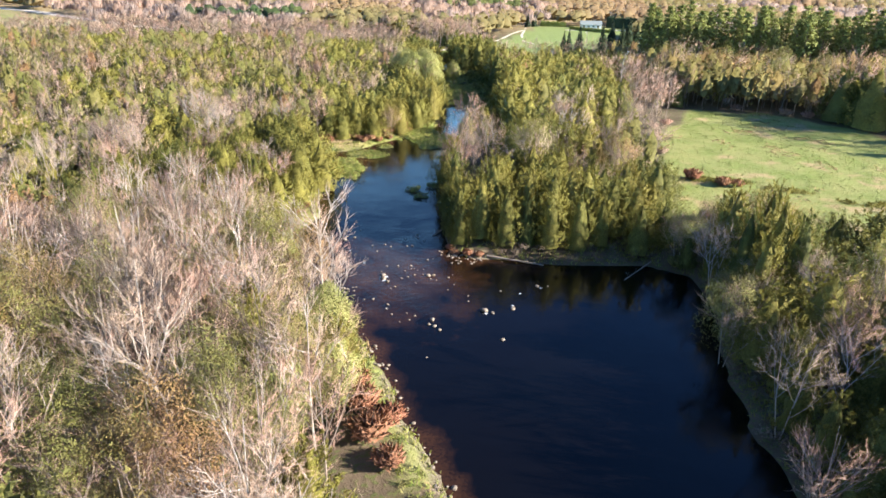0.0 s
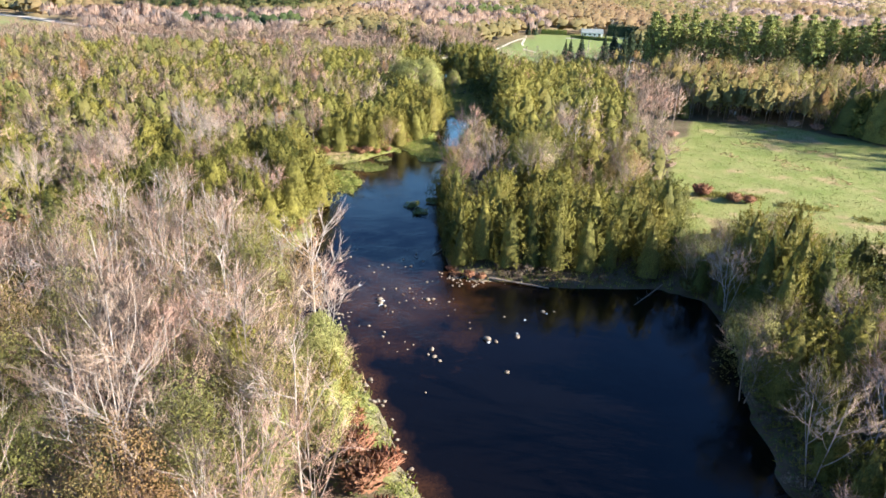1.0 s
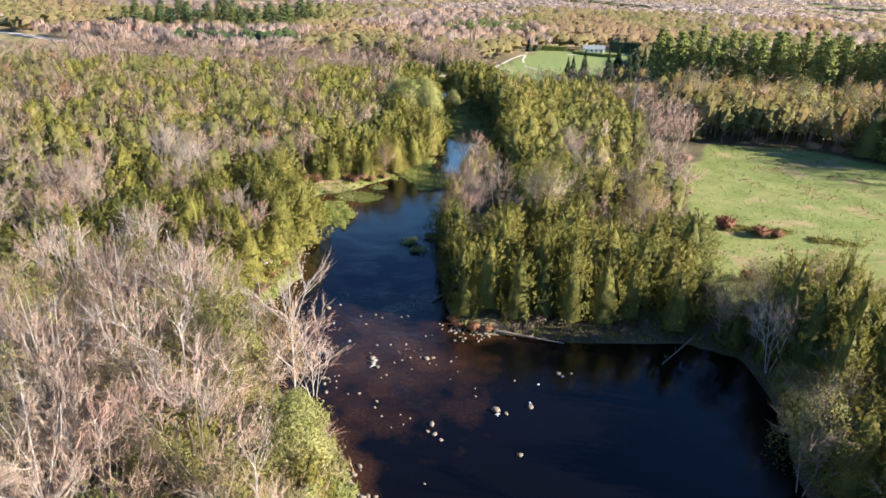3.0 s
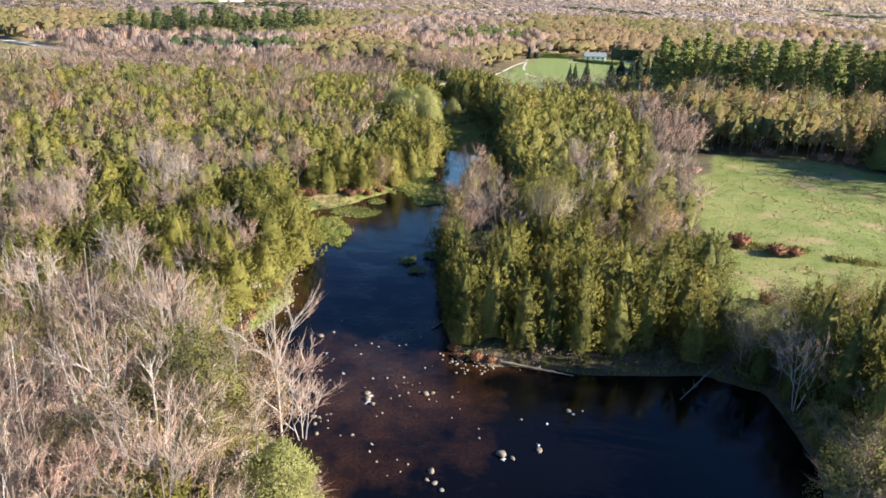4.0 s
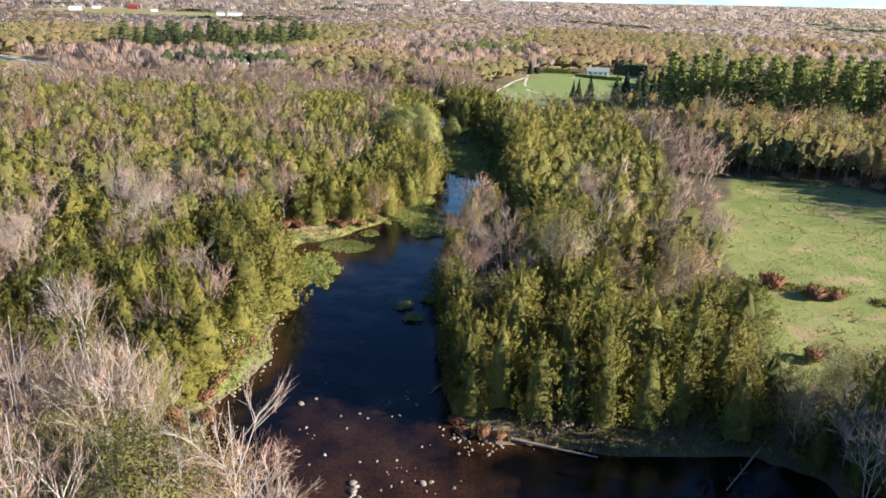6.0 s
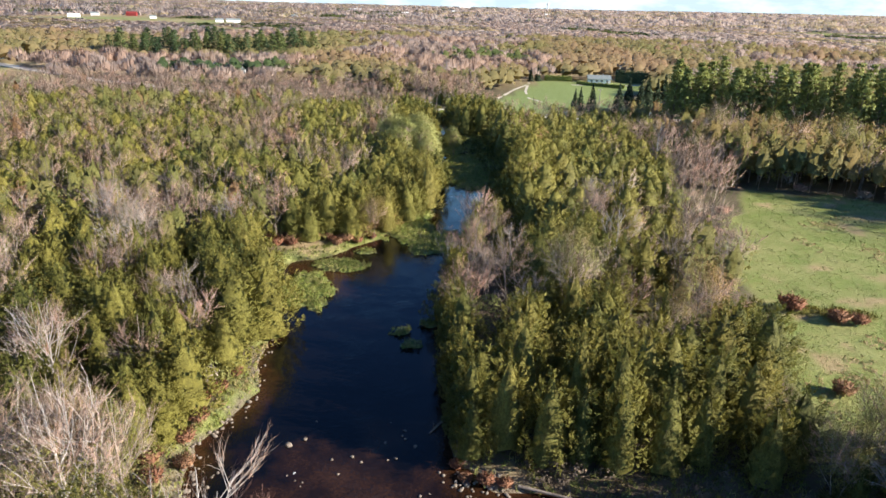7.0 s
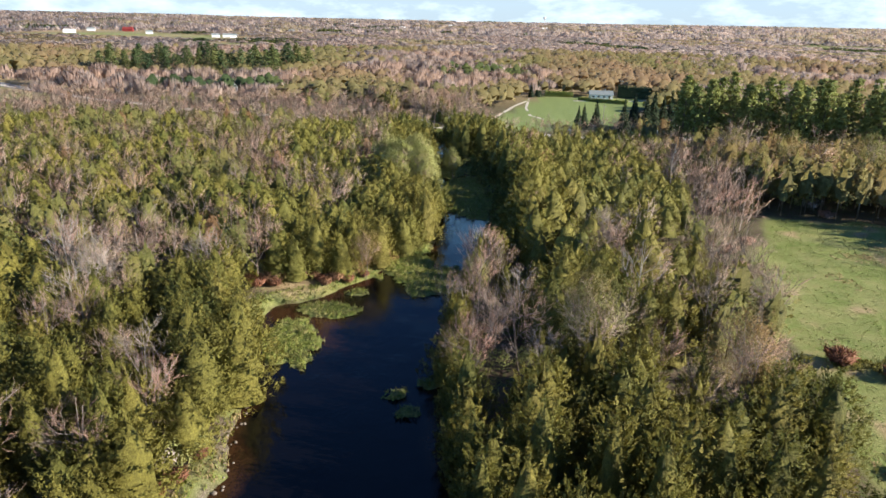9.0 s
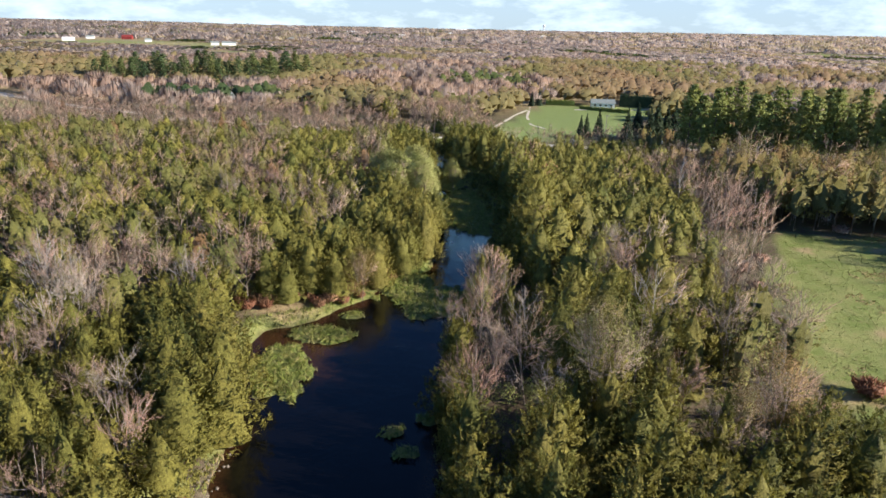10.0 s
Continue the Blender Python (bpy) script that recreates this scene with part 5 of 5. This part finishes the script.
for s in (-1, 1):
    part("abutment", box(9.6 * s, 0, -1.6, 1.6, 8, 2.6), CONCRETE, bridge)
    part("kerb", box(0, 3.8 * s, 0.5, 22, 0.4, 0.3), CONCRETE, bridge)
    part("rail", box(0, 3.85 * s, 1.25, 22, 0.12, 0.3), STEEL, bridge)
    for i in range(9):
        part("post", box(-10 + 2.5 * i, 3.85 * s, 0.95, 0.15, 0.15, 0.62), STEEL, bridge)


def gable(lx, ly, base, rise, over=0.4):
    """A pitched roof of two slabs along x."""
    hx, hy = lx / 2 + over, ly / 2 + over
    z0, z1, t = base - 0.1, base + rise, 0.18
    v = np.array([[-hx, -hy, z0], [hx, -hy, z0], [hx, 0, z1], [-hx, 0, z1], [hx, hy, z0], [-hx, hy, z0]])
    w = v - [0, 0, t]
    f = [[0, 1, 2], [0, 2, 3], [3, 2, 4], [3, 4, 5], [6, 8, 7], [6, 9, 8], [9, 10, 8], [9, 11, 10], [0, 6, 7], [0, 7, 1], [4, 10, 11], [4, 11, 5],
         [1, 7, 8], [1, 8, 2], [2, 8, 10], [2, 10, 4], [0, 3, 9], [0, 9, 6], [3, 5, 11], [3, 11, 9]]
    return np.concatenate([v, w]), np.array(f)


def gable_end(lx, ly, base, rise, side):
    """The triangle of wall under a pitched roof."""
    x = side * (lx / 2 - 0.12)
    v = np.array([[x - 0.1, -ly / 2, base], [x - 0.1, ly / 2, base], [x - 0.1, 0, base + rise * 0.93], [x + 0.1, -ly / 2, base], [x + 0.1, ly / 2, base], [x + 0.1, 0, base + rise * 0.93]])
    return v, np.array([[0, 2, 1], [3, 4, 5], [0, 3, 5], [0, 5, 2], [1, 2, 5], [1, 5, 4], [0, 1, 4], [0, 4, 3]])


def house(x, y, turn, lx, ly, tall, rise, wall, roof, name, label, category, windows=3, group=""):
    ob = thing(name, label, category, group, (x, y, height_at(x, y)))
    ob.rotation_euler = (0, 0, turn)
    for s in (-1, 1):
        part("wall", box(0, s * (ly / 2 - 0.12), tall / 2, lx, 0.24, tall), wall, ob)
        part("wall", pile([box(s * (lx / 2 - 0.12), 0, tall / 2, 0.24, ly - 0.48, tall), gable_end(lx, ly, tall, rise, s)]), wall, ob)
    part("roof", gable(lx, ly, tall, rise), roof, ob)
    for i in range(windows):
        px = -lx / 2 + lx * (i + 0.7) / (windows + 0.4)
        win = part("window", box(px, -ly / 2 - 0.02, tall * 0.56, 1.7, 0.12, 1.2), WHITE, ob)
        part("pane", box(px, -ly / 2 - 0.09, tall * 0.56, 1.45, 0.05, 0.95), GLASS, win)
    if windows:
        part("door", box(lx * 0.36, -ly / 2 - 0.03, 1.05, 1.0, 0.1, 2.1), WOOD, ob)
        part("chimney", box(lx * 0.2, 0.6, tall + rise, 0.8, 0.8, 1.4), CONCRETE, ob)
    return ob


house(101, 502, -0.12, 14.5, 8.5, 2.9, 2.2, WHITE, ROOF, "house", "white bungalow with a grey-green shingle roof beyond the lawn", "house", 4)
house(52.5, 346, 0.4, 6, 5, 2.3, 1.2, WOOD, ROOF, "shed", "small grey shed half hidden by trees", "shed", 0)
house(88, 352, 0.3, 7, 5, 2.3, 1.2, WOOD, ROOF, "shed", "small grey shed behind bare trees", "shed", 0)
house(-336, 588, 0.5, 17, 9, 4.4, 2.6, WHITE, ROOF, "house", "white house with a dark roof beside the gravel road", "house", 4)
house(-135, 505, 0.2, 6, 6, 3.0, 1.8, WHITE, ROOF, "shed", "small white shed among dark pines", "shed", 0)
house(-772, 1800, 0.1, 24, 12, 6, 4.5, RED, RED, "barn", "large red barn on the far plain", "barn", 0)
for x, y, l in [(-823, 1622, 24), (-856, 1786, 18), (-659, 1650, 14), (-466, 1512, 16), (-448, 1530, 18), (-430, 1512, 14), (-412, 1992, 16), (-404, 3174, 30), (-380, 3190, 24), (114, 4460, 70), (40, 3300, 26), (420, 3000, 24), (-150, 2700, 24)]:
    house(x, y, 0.3, l, l * 0.5, 5 if l < 40 else 9, 3, WHITE, WHITE if l > 20 else ROOF, "farm_building", "small white farm building on the distant plain", "building", 0, "far farm buildings")

tower = thing("water_tower", "pale water tower standing on the horizon", "water tower", "", (610, 4320, height_at(610, 4320)))
part("column", tube((0, 0, 0), (0, 0, 34), 3, 2.4, 12), WHITE, tower)
part("tank", pile([tube((0, 0, 32), (0, 0, 37), 4, 9, 14), tube((0, 0, 37), (0, 0, 44), 9, 8, 14), tube((0, 0, 44), (0, 0, 46.5), 8, 0.2, 14)]), WHITE, tower)


def hedge(x0, y0, x1, y1, wide, tall, material, label):
    """A clipped row: a long mass of small leaves on a dark core."""
    ob = thing("hedge", label, "hedge", "hedges", (x0, y0, height_at(x0, y0)))
    length = math.hypot(x1 - x0, y1 - y0)
    ob.rotation_euler = (0, 0, math.atan2(y1 - y0, x1 - x0))
    r = np.random.default_rng(int(abs(x0 * 3 + y0)))
    n = int(length * 45)
    at = np.stack([r.uniform(0, length, n), r.uniform(-1, 1, n) * wide / 2, r.uniform(0.1, 1, n) * tall + r.normal(size=n) * 0.15], 1)
    leaves = sprays(r, at, np.stack([0 * at[:, 0], at[:, 1], at[:, 2] * 0.4], 1), 0.9, 0.6, 0.5)
    part("stem", pile([tube((i, 0, 0), (i, 0, tall * 0.7), 0.06, 0.03, 3) for i in np.arange(0.5, length, 1.6)]), DARK_BARK, ob)
    part("crown", pile([box(length / 2, 0, tall * 0.45, length, wide * 0.7, tall * 0.85), leaves]), material, ob)


hedge(84, 488, 110, 470, 1.6, 2.0, PINE, "low clipped green hedge in front of the house")
hedge(114, 510, 152, 492, 4.0, 8.0, SPRUCE, "tall dark green hedge beside the house")
hedge(118, 466, 145, 458, 1.6, 2.4, PINE, "low clipped green hedge along the lawn")
hedge(66, 507, 84, 506, 3.0, 3.5, PINE, "dark green hedge at the lawn's far edge")


def pole(x, y, tall):
    ob = thing("utility_pole", "pale wooden utility pole with a crossarm", "pole", "utility poles", (x, y, height_at(x, y)))
    part("shaft", tube((0, 0, -0.3), (0, 0, tall), 0.17, 0.11, 8), WOOD, ob)
    part("crossarm", box(0, 0, tall - 0.7, 2.2, 0.12, 0.14), WOOD, ob)
    for s in (-0.95, 0.95):
        part("insulator", tube((s, 0, tall - 0.63), (s, 0, tall - 0.4), 0.06, 0.04, 6), WHITE, ob)


pole(116, 510, 11)
pole(77, 389, 9)
pole(-255, 505, 10)
pole(-140, 425, 10)
